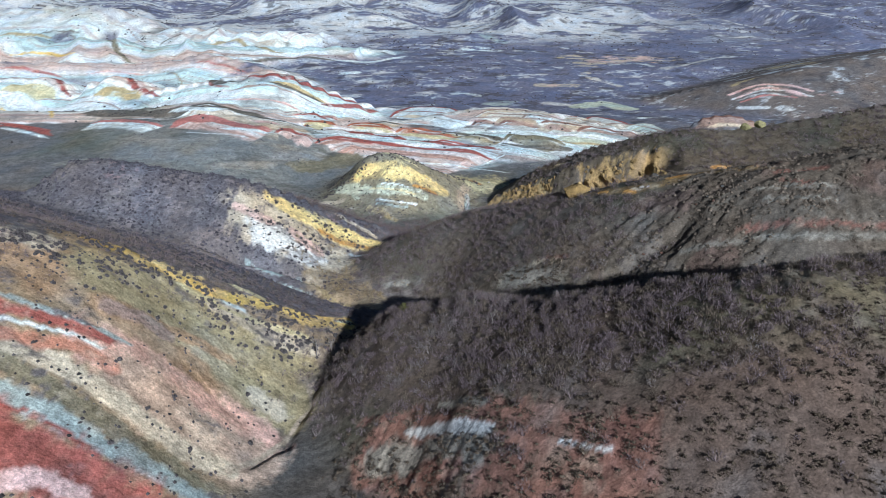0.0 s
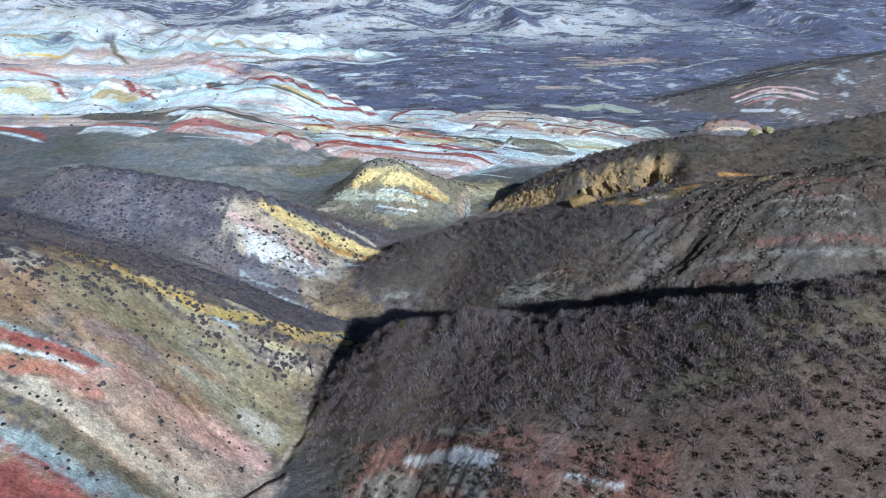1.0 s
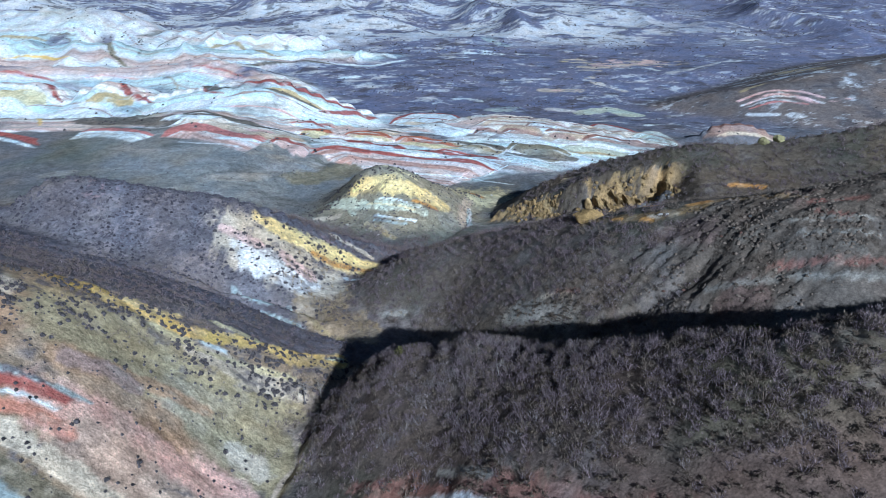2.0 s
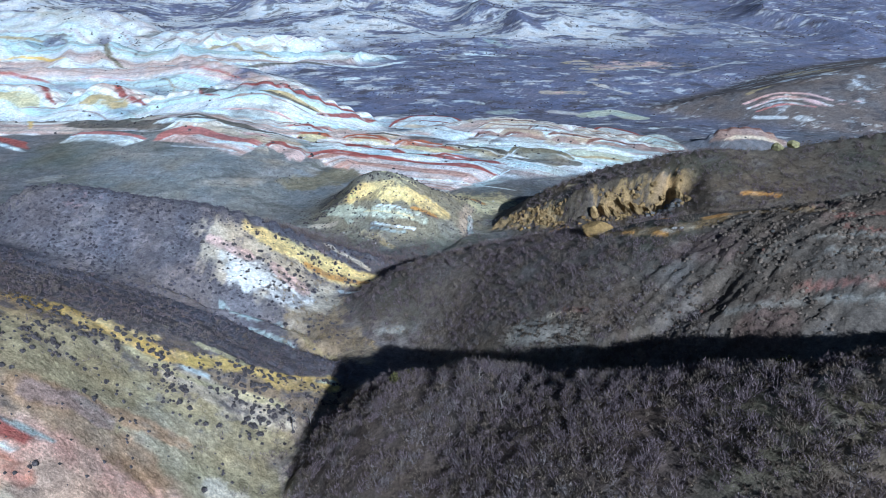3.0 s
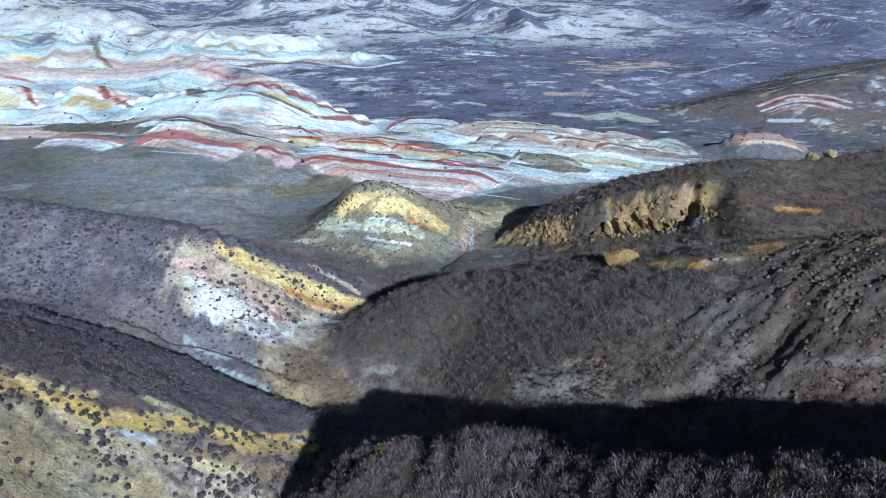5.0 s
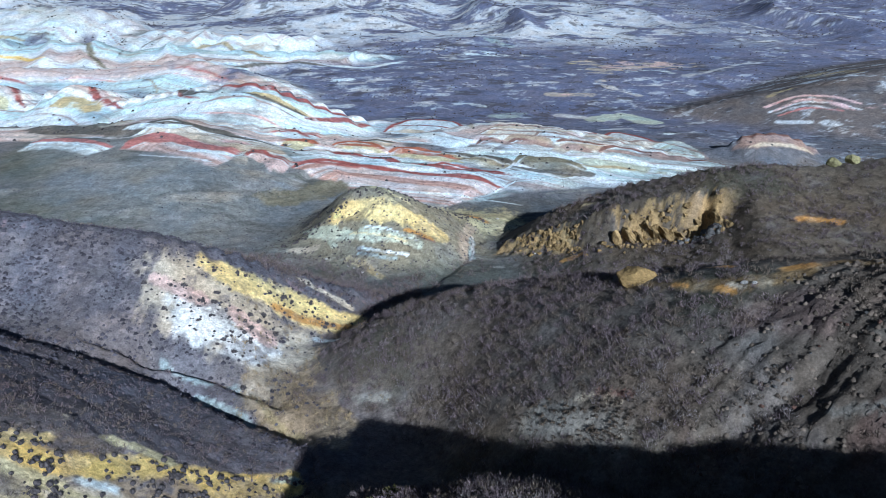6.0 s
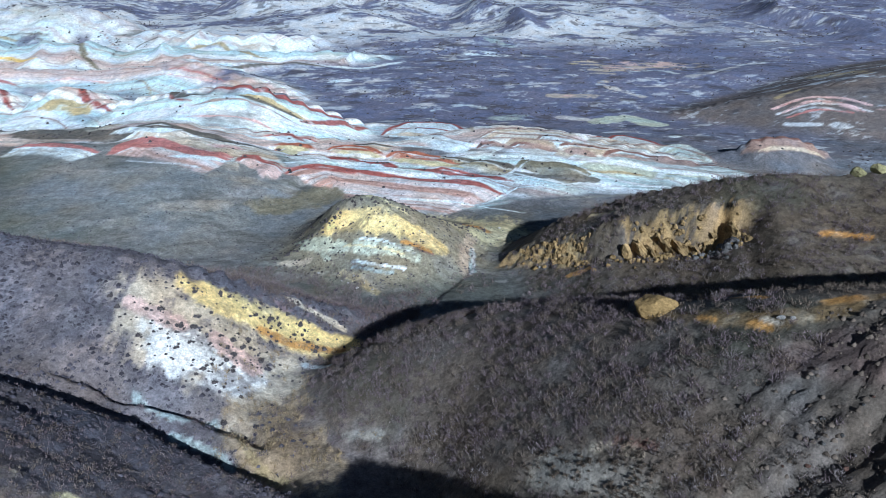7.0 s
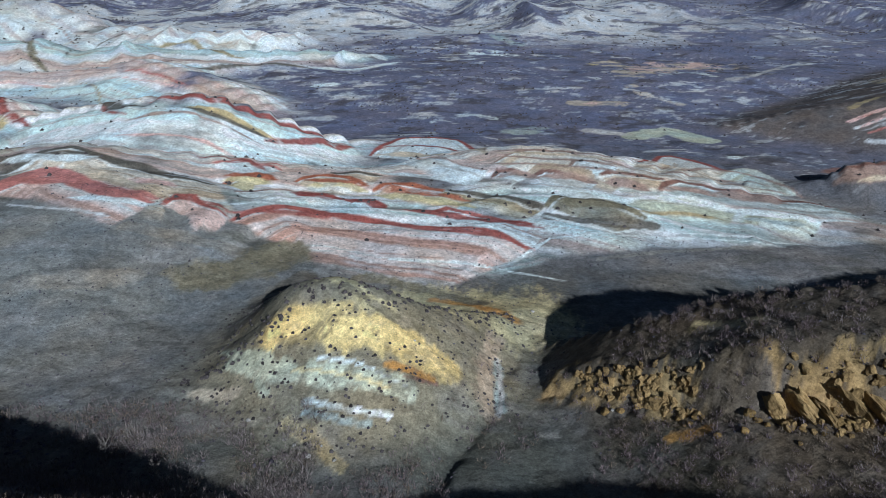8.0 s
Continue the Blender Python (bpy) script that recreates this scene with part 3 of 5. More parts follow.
seam("pale_teal", 1.21, (-36.9, 33.6), (-23.7, 29.7), (-21.9, 29.4), (-19.3, 29.1), (-17.4, 28.8), (-14.6, 29), (-12.8, 28.6))
seam("red", 4.71, (-36.8, 32.4), (-24.2, 27.8), (-20.5, 26.5), (-17.6, 26.3), (-14.1, 25.8))
seam("pink", 0.89, (-32.1, 16.2), (-19.7, 25.2), (-18.8, 25.9), (-16.9, 26.1))
seam("dark_red", 0.26, (-37.1, 26.2), (-23, 28.5), (-21.6, 28.7), (-19.7, 28.8), (-17.4, 28.3), (-15.8, 27.9))
seam("cream", 1.10, (-16.6, 45.4), (-14.9, 46.3))
seam("cream", 1.65, (-12.4, 39.1), (-11, 38.6))
seam("tan_stream", 0.32, (-12.1, 31.5), (-11.3, 33.1), (-10.0, 35.9), (-9.4, 38.9), (-8.8, 39.8), (-9.6, 42.5), (-9.1, 43.4))

seam("straw", 3.89, (-11.5, 64.8), (-12.1, 62), (-8.5, 58))
seam("straw", 1.94, (-8.1, 61.5), (-6.1, 58.4))
seam("straw", 2.02, (-10.9, 61.7), (-8.5, 58.8), (-6.4, 56.4))
seam("cream_yellow", 0.59, (16.1, 94.9), (18.4, 92.4))
seam("tan_stream", 1.49, (3.9, 103.3), (3, 100), (2.6, 96.4), (2.9, 93.9))
seam("pale_teal", 0.70, (3.7, 100), (3.5, 94.3))
seam("ochre_brown", 1.05, (11.5, 58.2), (13.6, 56.1), (15.3, 54.2), (18.8, 53.5))
seam("ochre_brown", 0.84, (18.8, 53.4), (21.2, 53.8), (24.2, 49.8))
seam("orange", 0.44, (15, 54.3), (15.6, 53.6))
seam("orange", 0.71, (31.8, 78.9), (34.9, 77.4))
seam("pale_grey", 0.61, (-5.7, 61.4), (-3.5, 60.9))
seam("rust", 0.56, (24.5, 48.9), (25.4, 48.6), (27.4, 48.1))
seam("rust", 0.26, (24.3, 47.7), (26.3, 46.4))
seam("rust", 0.30, (20.5, 45.2), (25, 43.6), (29.2, 42.5))
seam("red_brown", 4.41, (-2.7, 32.4), (3.3, 28.8), (8.1, 25.6))
seam("pale_grey", 0.41, (-0.1, 34.2), (2.3, 32))
seam("pale_grey", 2.59, (-3, 32), (-0.4, 30.5), (1.6, 29.7))
seam("white_grey", 0.65, (-2, 33.4), (0.2, 32.1), (2.3, 30.2))
seam("rust", 1.37, (-1.5, 30.2), (0.4, 29.1))
seam("rust", 1.74, (5.5, 24.8), (6.9, 25.9), (8.2, 27))
seam("white_grey", 0.25, (5.5, 27.7), (6.7, 26.8), (7.7, 26.2))
seam("rust", 0.44, (-5, 35.5), (-1.4, 34), (2.6, 30.9))
seam("pale_patch", 2.42, (-37.8, 109.2), (-29, 112.7))
seam("pale_patch", 2.66, (-63.2, 110.7), (-60.5, 111.7))
seam("pale_patch", 1.79, (-36.4, 110), (-31.5, 110.9))
seam("scrub_dark", 5.49, (-70.4, 140.2), (-61.2, 137.6), (-53.9, 135.2))
seam("rust", 5.07, (63, 161.4), (69.2, 162.9), (70.8, 153.7))
seam("cream", 1.32, (59.6, 155.2), (65.3, 154.7))
seam("pink", 0.89, (76, 183.8), (82.9, 185.3), (89.6, 183.3), (95, 178.7))
seam("white_grey", 0.67, (75.9, 181.5), (83.1, 182.3), (89, 180.4), (93.9, 176.5))
seam("pink_red", 0.66, (77.2, 179.3), (84.1, 179.7), (90.2, 176.5))
seam("white_grey", 1.53, (76.1, 176.7), (81.8, 174.5))
seam("yellow_tan", 7.47, (103.4, 218.3), (103, 199.8))
seam("cream", 11.58, (50.3, 246.5), (65.9, 266), (78.8, 269.1), (83.5, 265.4))
seam("cream_yellow", 6.71, (46.1, 266.7), (53, 264.6))
seam("cream", 3.42, (47.2, 232.2), (49.8, 219.6), (56.3, 214.8))
seam("pale_green", 5.18, (37.4, 187.9), (44.7, 192.9), (49.6, 184.2))
seam("white_grey", 3.85, (29.1, 192.9), (35.1, 190.8))
seam("pale_teal", 3.34, (12.2, 191.7), (19.7, 195.2))
seam("cream", 4.23, (30.1, 216.3), (40.2, 215.7))
seam("white", 2.15, (-2.6, 199.1), (4.9, 206), (10.2, 202.7))
seam("white_grey", 4.66, (76.3, 240.1), (89.4, 252.5), (106.7, 264.4))
seam("red", 1.44, (-88.1, 133.7), (-84, 133.9), (-74.8, 128.9))
seam("orange", 0.35, (13.3, 56.2), (13.8, 55.5))
seam("orange", 0.41, (14.9, 54.1), (15.5, 54))
seam("orange", 0.35, (15.4, 57.5), (16.5, 56.4))
seam("orange", 0.65, (18.5, 54.4), (19.6, 54.1))
seam("cream", 0.37, (15.6, 54.3), (16, 53.7))
seam("olive_cream", 0.52, (-13, 61.9), (-10.7, 58.8), (-8.7, 57.5))
seam("white", 0.45, (-6, 121.1), (0.6, 121.5), (5.8, 121.8), (9, 125.4), (11.7, 128.3))
seam("white", 0.41, (11.7, 128.3), (17.3, 129.4), (22.6, 131.6), (28.9, 130.7), (40.5, 129.1))
seam("white", 0.53, (17.9, 133.1), (22.7, 132.2), (28.2, 131))
seam("pale_patch", 0.86, (16.5, 123.8), (24.6, 126.1), (34.3, 127.3))
seam("scrub_dark", 1.81, (12.3, 134.3), (17.9, 133.1), (24.4, 132.3))
seam("pale_patch", 1.82, (-32.5, 120.6), (-26.7, 120.1), (-21.7, 119.7))
seam("olive_grey", 4.42, (-24.4, 113.7), (-19.7, 117), (-16.3, 121.5))
seam("pale_patch", 1.54, (-37.5, 110.3), (-31.4, 111.1))
seam("white_grey", 0.45, (-46.4, 124.3), (-40.7, 123.1), (-35.2, 122))
seam("cream", 6.0, (-19.2, 68.1), (-16.2, 67.5), (-12.7, 68.5))
seam("chalk", 3.3, (-18.2, 66.6), (-16.3, 66.3), (-14.1, 66.9))
seam("pinkish", 1.07, (-21.5, 68.7), (-19.7, 68.3), (-18, 68.3))
seam("pinkish", 1.55, (-15.6, 68.4), (-13.5, 68))
seam("cream", 1.37, (-18.3, 71.9), (-15.3, 72.1), (-10.4, 72.6))
seam("yellow", 2.92, (-18, 71.8), (-15.8, 72.4), (-13.3, 73.2), (-10.6, 73.8), (-7.5, 74.4))
seam("orange", 0.84, (-13.6, 72.2), (-10.5, 73.1), (-7.7, 73.8))
seam("white", 0.57, (-10.2, 70.9), (-8.2, 70.2))
seam("cream", 0.61, (-12.6, 77.3), (-10.2, 77.2), (-8.1, 76.8))
seam("pale_teal", 0.56, (-19.3, 62.7), (-16.6, 61.6), (-14.2, 62.4))
seam("pale_teal", 0.39, (-16.3, 60.4), (-13.3, 59.4), (-12.1, 58.6))
seam("ochre", 1.57, (-24.2, 45), (-23.1, 45.5), (-21.5, 45.7), (-19.8, 46.6), (-17.9, 46.5), (-16, 48), (-13.7, 49.6), (-10.8, 50), (-8.2, 51.8))
seam("cream_yellow", 0.65, (-19, 45.4), (-16.1, 45.7), (-13.3, 46.9), (-10.8, 47.6))
seam("olive_cream", 1.51, (-21.1, 41.7), (-18.1, 43), (-14.5, 43.6))
seam("tan_orange", 1.04, (-20.2, 38.4), (-17.8, 39.9), (-14.5, 40.9))
seam("orange", 2.05, (1.3, 112.2), (4.5, 110.2))
seam("pale_grey", 0.37, (17, 45.9), (20.2, 44.6), (24, 43), (29, 41.9), (31.5, 41.7))
seam("pale_grey", 0.29, (22.7, 47.6), (27, 46))
seam("pale_grey", 0.23, (22.7, 46.4), (26.9, 44.9))
seam("cream", 2.23, (-28.1, 40.1), (-26.9, 40.9), (-25.7, 40.9))
seam("brown", 1.19, (-20.4, 37.8), (-19, 38.8), (-17.8, 39.1))
seam("white", 2.50, (58.7, 246.6), (68.9, 256.8), (72.8, 245))
seam("scrub_dark", 2.36, (-16.9, 104.7), (-16.9, 108.7), (-15.9, 112.8), (-13.9, 116.3))
seam("tan_stream", 0.57, (3.3, 102.9), (2.8, 98.3), (2.4, 94.8))
seam("white_grey", 0.32, (3.7, 100.7), (3.7, 96.2), (3.3, 93.8))

# the sharp beds of the striped ridges
bed("red", 1.07, (-30.9, 126.4), (-29.4, 128.1), (-27.2, 128.6), (-24.9, 128.1))
bed("red", 1.23, (-24.7, 127.7), (-19.9, 129.9), (-12.7, 130.9), (-8.7, 130.6), (-4.0, 129.7), (-2.0, 128.9), (2.5, 128.3), (6.3, 127.4), (9.6, 125.9))
bed("white", 0.92, (-24.7, 129.7), (-20.0, 132.5), (-13.1, 133.4), (-6.2, 132.6), (-0.8, 131.2), (4.5, 129.9), (7.7, 128.9))
bed("dark_red", 1.80, (-19.6, 137.8), (-16.5, 138.0), (-13.6, 137.5))
bed("dark_red", 1.78, (-12.4, 136.8), (-10.1, 137.6), (-7.7, 135.1))
bed("dark_red", 1.40, (-6.3, 134.9), (-2.2, 134.3), (2.6, 133.2), (7.2, 132.0), (11.2, 130.9))
bed("orange_red", 1.29, (-28.2, 139.7), (-26.4, 140.6), (-24.4, 141.1), (-22.1, 141.1))
bed("cream_yellow", 1.00, (-28.3, 138.6), (-25.4, 139.6), (-22.6, 139.8))
bed("orange_red", 1.39, (-18.7, 142.0), (-16.0, 143.0), (-12.9, 143.2), (-10.6, 142.9))
bed("cream_yellow", 1.20, (-18.0, 140.6), (-14.3, 142.2), (-10.5, 141.6))
bed("orange_red", 1.55, (-9.4, 142.2), (-6.9, 142.3), (-2.3, 141.4), (2.8, 139.6))
bed("cream_yellow", 2.19, (-9.3, 140.5), (-5.3, 139.9), (0.6, 138.4), (3.4, 136.5))
bed("white", 1.28, (-11.9, 148.2), (-7.3, 148.4), (-2.5, 147.7), (2.3, 146.2), (6.8, 144.2), (11.1, 142.3), (15.3, 140.5), (19.3, 139.2), (22.2, 138.5))
bed("white", 0.89, (22.2, 138.6), (26.1, 139.4), (30.0, 139.5), (33.2, 138.8), (36.4, 137.6), (40.1, 136.2), (44.3, 134.8))
bed("pale_green", 1.61, (22.5, 136.8), (27.9, 137.4), (31.3, 137.1), (35.1, 136.0))
bed("olive_cream", 0.90, (23.5, 135.1), (28.7, 136.1), (34.0, 135.1))
bed("pale_teal", 0.84, (36.2, 135.3), (40.1, 134.5), (43.9, 133.8))
bed("brown", 1.19, (7.0, 147.5), (9.4, 148.2), (12.7, 146.3))
bed("brown", 1.43, (12.8, 146.7), (17.0, 146.3), (20.4, 143.9))
bed("brown", 1.82, (21.3, 144.5), (24.3, 144.2), (26.7, 142.0))
bed("brown", 1.56, (28.3, 142.1), (30.3, 142.9), (33.2, 142.7), (37.1, 141.6))
bed("brown", 2.79, (36.2, 143.0), (40.5, 142.3), (44.5, 141.1))
bed("dark_red", 0.81, (-12.7, 171.0), (-9.2, 175.6), (-3.1, 176.6), (3.1, 170.3), (5.9, 157.0))
bed("cream", 2.30, (-11.6, 170.2), (-5.0, 170.4), (2.8, 165.3), (5.8, 155.4))
bed("brown", 0.79, (7.6, 156.0), (12.6, 155.4), (17.5, 154.4), (22.1, 153.3), (27.1, 152.7))
bed("cream", 0.95, (7.5, 154.8), (12.5, 154.1), (17.3, 153.0), (21.8, 151.9), (26.7, 151.1))
bed("brown", 0.67, (6.6, 153.6), (13.1, 152.1), (19.2, 150.5), (26.2, 148.9))
bed("brown", 0.57, (4.8, 151.7), (12.8, 149.9), (19.5, 147.9), (26.2, 146.0))
bed("brown", 1.07, (28.5, 154.5), (38.1, 159.9), (41.5, 160.9), (46.5, 157.9), (48.8, 153.0), (49.9, 147.2))
bed("brown", 0.65, (28.1, 150.1), (38.3, 155.1), (44.2, 155.2), (47.6, 151.2))
bed("brown", 0.87, (28.2, 147.7), (36.5, 149.9), (44.2, 150.3), (48.1, 148.6))
bed("pink_red", 0.59, (-31.6, 144.2), (-27.8, 145.7), (-24.8, 146.6), (-22.1, 147.0))
bed("pink", 0.39, (-42.3, 148.6), (-35.4, 147.5), (-30.1, 147.1), (-25.0, 147.3))
bed("white", 1.32, (-42.4, 141.8), (-37.4, 142.8), (-31.3, 143.2), (-26.2, 143.2))
bed("pink_red", 2.05, (-49.8, 128.4), (-47.4, 130.2), (-44.1, 130.7), (-40.5, 129.9), (-37.2, 128.6), (-34.4, 127.7), (-31.9, 127.2))
bed("white", 0.98, (-40.9, 125.6), (-35.9, 125.2), (-31.0, 125.7))
bed("scrub_dark", 2.00, (-50.5, 135.5), (-47.2, 137.3), (-43.1, 137.8), (-39.0, 137.1), (-35.1, 136.4), (-31.9, 136.1))
bed("pink", 1.53, (-37.0, 132.1), (-34.4, 132.1), (-31.5, 131.2))
bed("white", 0.60, (11.0, 135.1), (14.1, 133.0), (17.2, 131.6), (19.5, 130.8))
bed("white", 0.34, (17.6, 129.7), (27.1, 129.7), (33.1, 128.9), (39.0, 127.6))
bed("white", 0.26, (23.3, 134.1), (26.2, 132.4), (28.7, 130.4))
bed("white", 0.25, (4.0, 121.6), (6.3, 120.6), (9.2, 119.6), (11.9, 118.6))
bed("white", 0.79, (44.1, 134.3), (48.6, 136.1), (51.2, 135.6))
bed("olive_grey", 2.30, (13.8, 137.4), (17.9, 137.5), (21.2, 136.8), (22.4, 135.1))

bed("dark_red", 1.41, (-126.5, 199.5), (-121.0, 194.6), (-103.9, 187.0), (-98.3, 180.1), (-94.3, 175.5))
bed("cream_yellow", 4.28, (-113.2, 179.0), (-107.0, 179.5), (-98.7, 175.6))
bed("dark_red", 1.79, (-101.5, 197.3), (-97.8, 190.8), (-82.3, 182.2), (-77.8, 174.7), (-72.4, 169.8), (-67.3, 165.4))
bed("yellow_tan", 4.18, (-85.0, 170.0), (-79.8, 171.1), (-73.2, 166.4))
bed("red", 0.91, (-70.9, 192.8), (-58.6, 174.8), (-54.4, 164.2), (-49.2, 160.0))
bed("scrub_dark", 2.12, (-70.7, 194.6), (-54.5, 166.7), (-47.2, 162.5))
bed("dark_red", 1.38, (-46.9, 164.1), (-41.2, 163.5), (-37.5, 163.9), (-32.6, 165.3), (-27.8, 166.9), (-22.5, 168.5), (-18.7, 170.1), (-16.1, 171.8))
bed("yellow_tan", 2.27, (-39.4, 160.1), (-34.3, 160.4), (-29.4, 160.6), (-26.8, 160.7))
bed("brown", 0.57, (-49.5, 158.4), (-43.1, 158.6), (-37.8, 158.4), (-32.6, 157.8), (-27.6, 157.3))
bed("scrub_dark", 0.85, (-40.6, 159.8), (-36.7, 159.5), (-31.7, 159.7), (-27.4, 160.2))
bed("dark_red", 1.85, (-27.9, 159.0), (-23.3, 163.7), (-18.6, 168.0), (-15.8, 171.4))
bed("white", 0.88, (-48.5, 154.8), (-42.6, 155.9), (-37.4, 155.8), (-32.1, 154.3), (-25.5, 151.9))
bed("pink", 0.68, (-48.0, 153.0), (-41.9, 153.1), (-35.4, 152.4), (-29.4, 150.0), (-24.4, 145.4))
bed("red", 1.26, (-34.2, 146.4), (-31.6, 147.5), (-26.8, 146.3), (-24.2, 143.7))
bed("pink_red", 1.71, (-139.2, 220.9), (-134.8, 222.2), (-130.3, 223.0), (-125.0, 222.8), (-119.9, 221.8))
bed("pink_red", 0.89, (-84.3, 231.5), (-81.2, 231.9), (-75.0, 229.8), (-67.7, 225.1), (-60.7, 219.0))
bed("pink", 0.63, (-85.3, 228.6), (-80.0, 227.7), (-71.6, 224.5), (-62.5, 219.1))
bed("olive_cream", 0.46, (-97.5, 231.4), (-85.2, 223.9), (-74.1, 202.6), (-48.4, 164.4))
bed("pink", 0.99, (-115.7, 226.3), (-108.1, 229.8), (-95.8, 226.7))
bed("white", 3.27, (-34.6, 233.3), (-27.3, 235.2))
bed("olive_grey", 2.25, (-149.0, 287.8), (-136.3, 275.1), (-122.8, 263.3), (-115.5, 252.9), (-106.0, 243.0))
bed("ochre", 1.57, (-151.8, 248.8), (-146.7, 252.1), (-139.1, 251.8), (-129.4, 247.8))
bed("ochre", 1.22, (-109.9, 171.1), (-96.7, 157.9), (-83.8, 146.2), (-78.0, 136.8))
bed("red", 1.70, (-88.2, 136.2), (-84.4, 134.0), (-78.3, 130.5), (-72.5, 126.0))
bed("white", 1.06, (-86.0, 132.5), (-79.8, 129.3), (-72.3, 124.3))
bed("white", 1.72, (-86.1, 153.3), (-87.6, 160.9), (-79.1, 163.5), (-72.1, 161.8))
bed("brown", 0.37, (-94.8, 169.1), (-87.1, 167.8), (-78.2, 164.1), (-69.3, 153.8), (-50.7, 136.2))
bed("brown", 0.50, (-102.9, 173.9), (-96.1, 174.6), (-86.3, 169.6))
bed("white", 1.88, (-54.0, 135.9), (-47.3, 136.1), (-43.3, 137.4))
bed("pinkish", 10.28, (53.2, 251.8), (66.4, 270.3), (74.5, 269.7), (77.5, 257.9))
bed("cream", 10.42, (45.5, 269.2), (54.0, 268.3))
bed("white_grey", 2.73, (42.9, 232.3), (48.5, 225.1), (54.9, 215.9))
bed("pinkish", 3.58, (32.6, 215.8), (40.2, 215.3))
bed("pale_green", 4.00, (37.5, 185.9), (42.9, 191.1), (46.4, 187.6), (49.3, 181.0))
bed("pale_teal", 4.05, (12.1, 191.4), (19.0, 191.7))
bed("white_grey", 3.15, (29.1, 192.2), (35.7, 190.0))
bed("pink", 1.23, (77.1, 181.6), (83.7, 183.3), (88.2, 181.0), (93.7, 175.5))
bed("white_grey", 0.69, (76.7, 180.4), (84.1, 180.7), (90.9, 175.2))
bed("pink_red", 0.52, (77.4, 184.3), (85.6, 184.6), (90.4, 180.0))
bed("pink", 1.14, (95.7, 176.9), (101.1, 177.3), (102.4, 174.5))
bed("olive_cream", 1.31, (77.3, 187.7), (84.6, 191.9), (88.2, 193.7))
bed("white_grey", 1.81, (83.9, 173.7), (87.6, 171.7))
bed("white", 2.72, (47.7, 169.1), (53.0, 171.6))
bed("white_grey", 1.81, (129.1, 332.6), (145.0, 343.5))
bed("white_grey", 2.58, (123.6, 311.8), (139.8, 319.1))
bed("white_grey", 1.53, (122.6, 292.2), (148.3, 308.7))
bed("white_grey", 2.36, (150.9, 336.1), (161.2, 325.9))
bed("white_grey", 2.11, (134.2, 346.4), (150.3, 352.8))
bed("white_grey", 4.28, (119.1, 373.9), (136.9, 360.8), (152.5, 339.7))
bed("white_grey", 1.59, (50.6, 315.0), (65.7, 331.2), (83.8, 344.0))
bed("white", 6.57, (2.4, 280.4), (13.5, 288.4), (23.7, 278.6))
bed("pale_teal", 4.84, (15.0, 322.9), (21.1, 305.0), (29.9, 299.6))
bed("white_grey", 2.04, (57.9, 227.9), (73.7, 234.4), (94.6, 257.5), (105.5, 265.3))
# the dark and olive lines here also draw shading into the farthest ridges' colour
bed("scrub_dark", 0.80, (-109.8, 257.4), (-112.4, 286.8), (-102.3, 291.4))
bed("brown", 0.43, (-141.7, 303.5), (-130.4, 298.1), (-117.5, 280.8))
bed("brown", 0.91, (-100.6, 254.8), (-90.5, 255.4), (-77.4, 252.4), (-65.0, 259.1))
bed("olive_cream", 2.02, (-92.1, 273.6), (-81.5, 282.2), (-66.1, 264.4), (-59.3, 261.6))
bed("scrub_dark", 2.08, (-71.7, 246.5), (-60.9, 250.1), (-49.9, 256.0), (-37.6, 255.0))
bed("white", 3.18, (-116.6, 285.8), (-99.7, 277.1), (-80.0, 285.4), (-60.3, 287.9))
bed("scrub_dark", 0.86, (-166.2, 290.0), (-157.7, 291.9), (-147.8, 290.4))
bed("olive_cream", 1.81, (-180.2, 290.4), (-168.7, 290.6), (-158.3, 287.9))
bed("white", 3.28, (-31.1, 270.2), (-23.3, 281.3), (-18.3, 272.4))
bed("white", 4.27, (-37.8, 256.8), (-25.8, 259.5), (-13.7, 268.5))
bed("brown", 3.6, (55, 148.6), (60, 148), (66, 148), (71, 148.5))
bed("cream", 0.9, (57, 147), (62, 146.4), (69, 146.8))
bed("rust", 1.0, (56, 149.8), (62, 149.6), (69, 149.6))

# pale patches on the scrubby dome
seam("cream", 0.30, (7.5, 52.1), (8.3, 51.7), (9.3, 50.6))
seam("rust", 0.25, (8.4, 51.8), (9.9, 50.6))
seam("pale_grey", 1.48, (5.2, 52.6), (7.2, 51.0), (9.1, 48.9))
seam("pale_grey", 0.47, (-5.8, 61.4), (-3.7, 60.9))

# the golden hill
seam("golden", 2.52, (-12.2, 98.1), (-9.3, 97.8), (-6.0, 96.9), (-2.9, 97.0), (-0.6, 96.3))
seam("cream_yellow", 1.56, (-11.1, 107.7), (-7.2, 100.4), (-4.7, 99.3))
seam("cream_yellow", 12.30, (-6.4, 108.3), (-3.1, 108.9), (0.3, 108.1), (4.3, 108.9))
seam("orange", 1.27, (-1.2, 113.1), (1.9, 112.1), (5.7, 107.7))
seam("olive_grey", 0.90, (-7.6, 100.5), (-4.6, 99.0), (-2.2, 98.9), (0.2, 100.0))
seam("pale_green", 1.36, (-15.2, 97.5), (-11.2, 94.9), (-7.3, 93.9), (-2.8, 93.3))
seam("white", 0.19, (-8.9, 95.3), (-6.6, 94.8), (-4.3, 94.0), (-2.8, 93.5))
seam("cream_yellow", 0.29, (-10.4, 94.8), (-7.3, 94.2), (-3.9, 93.2))
seam("white", 0.38, (-9.3, 92.6), (-7.0, 92.0), (-3.8, 91.5))
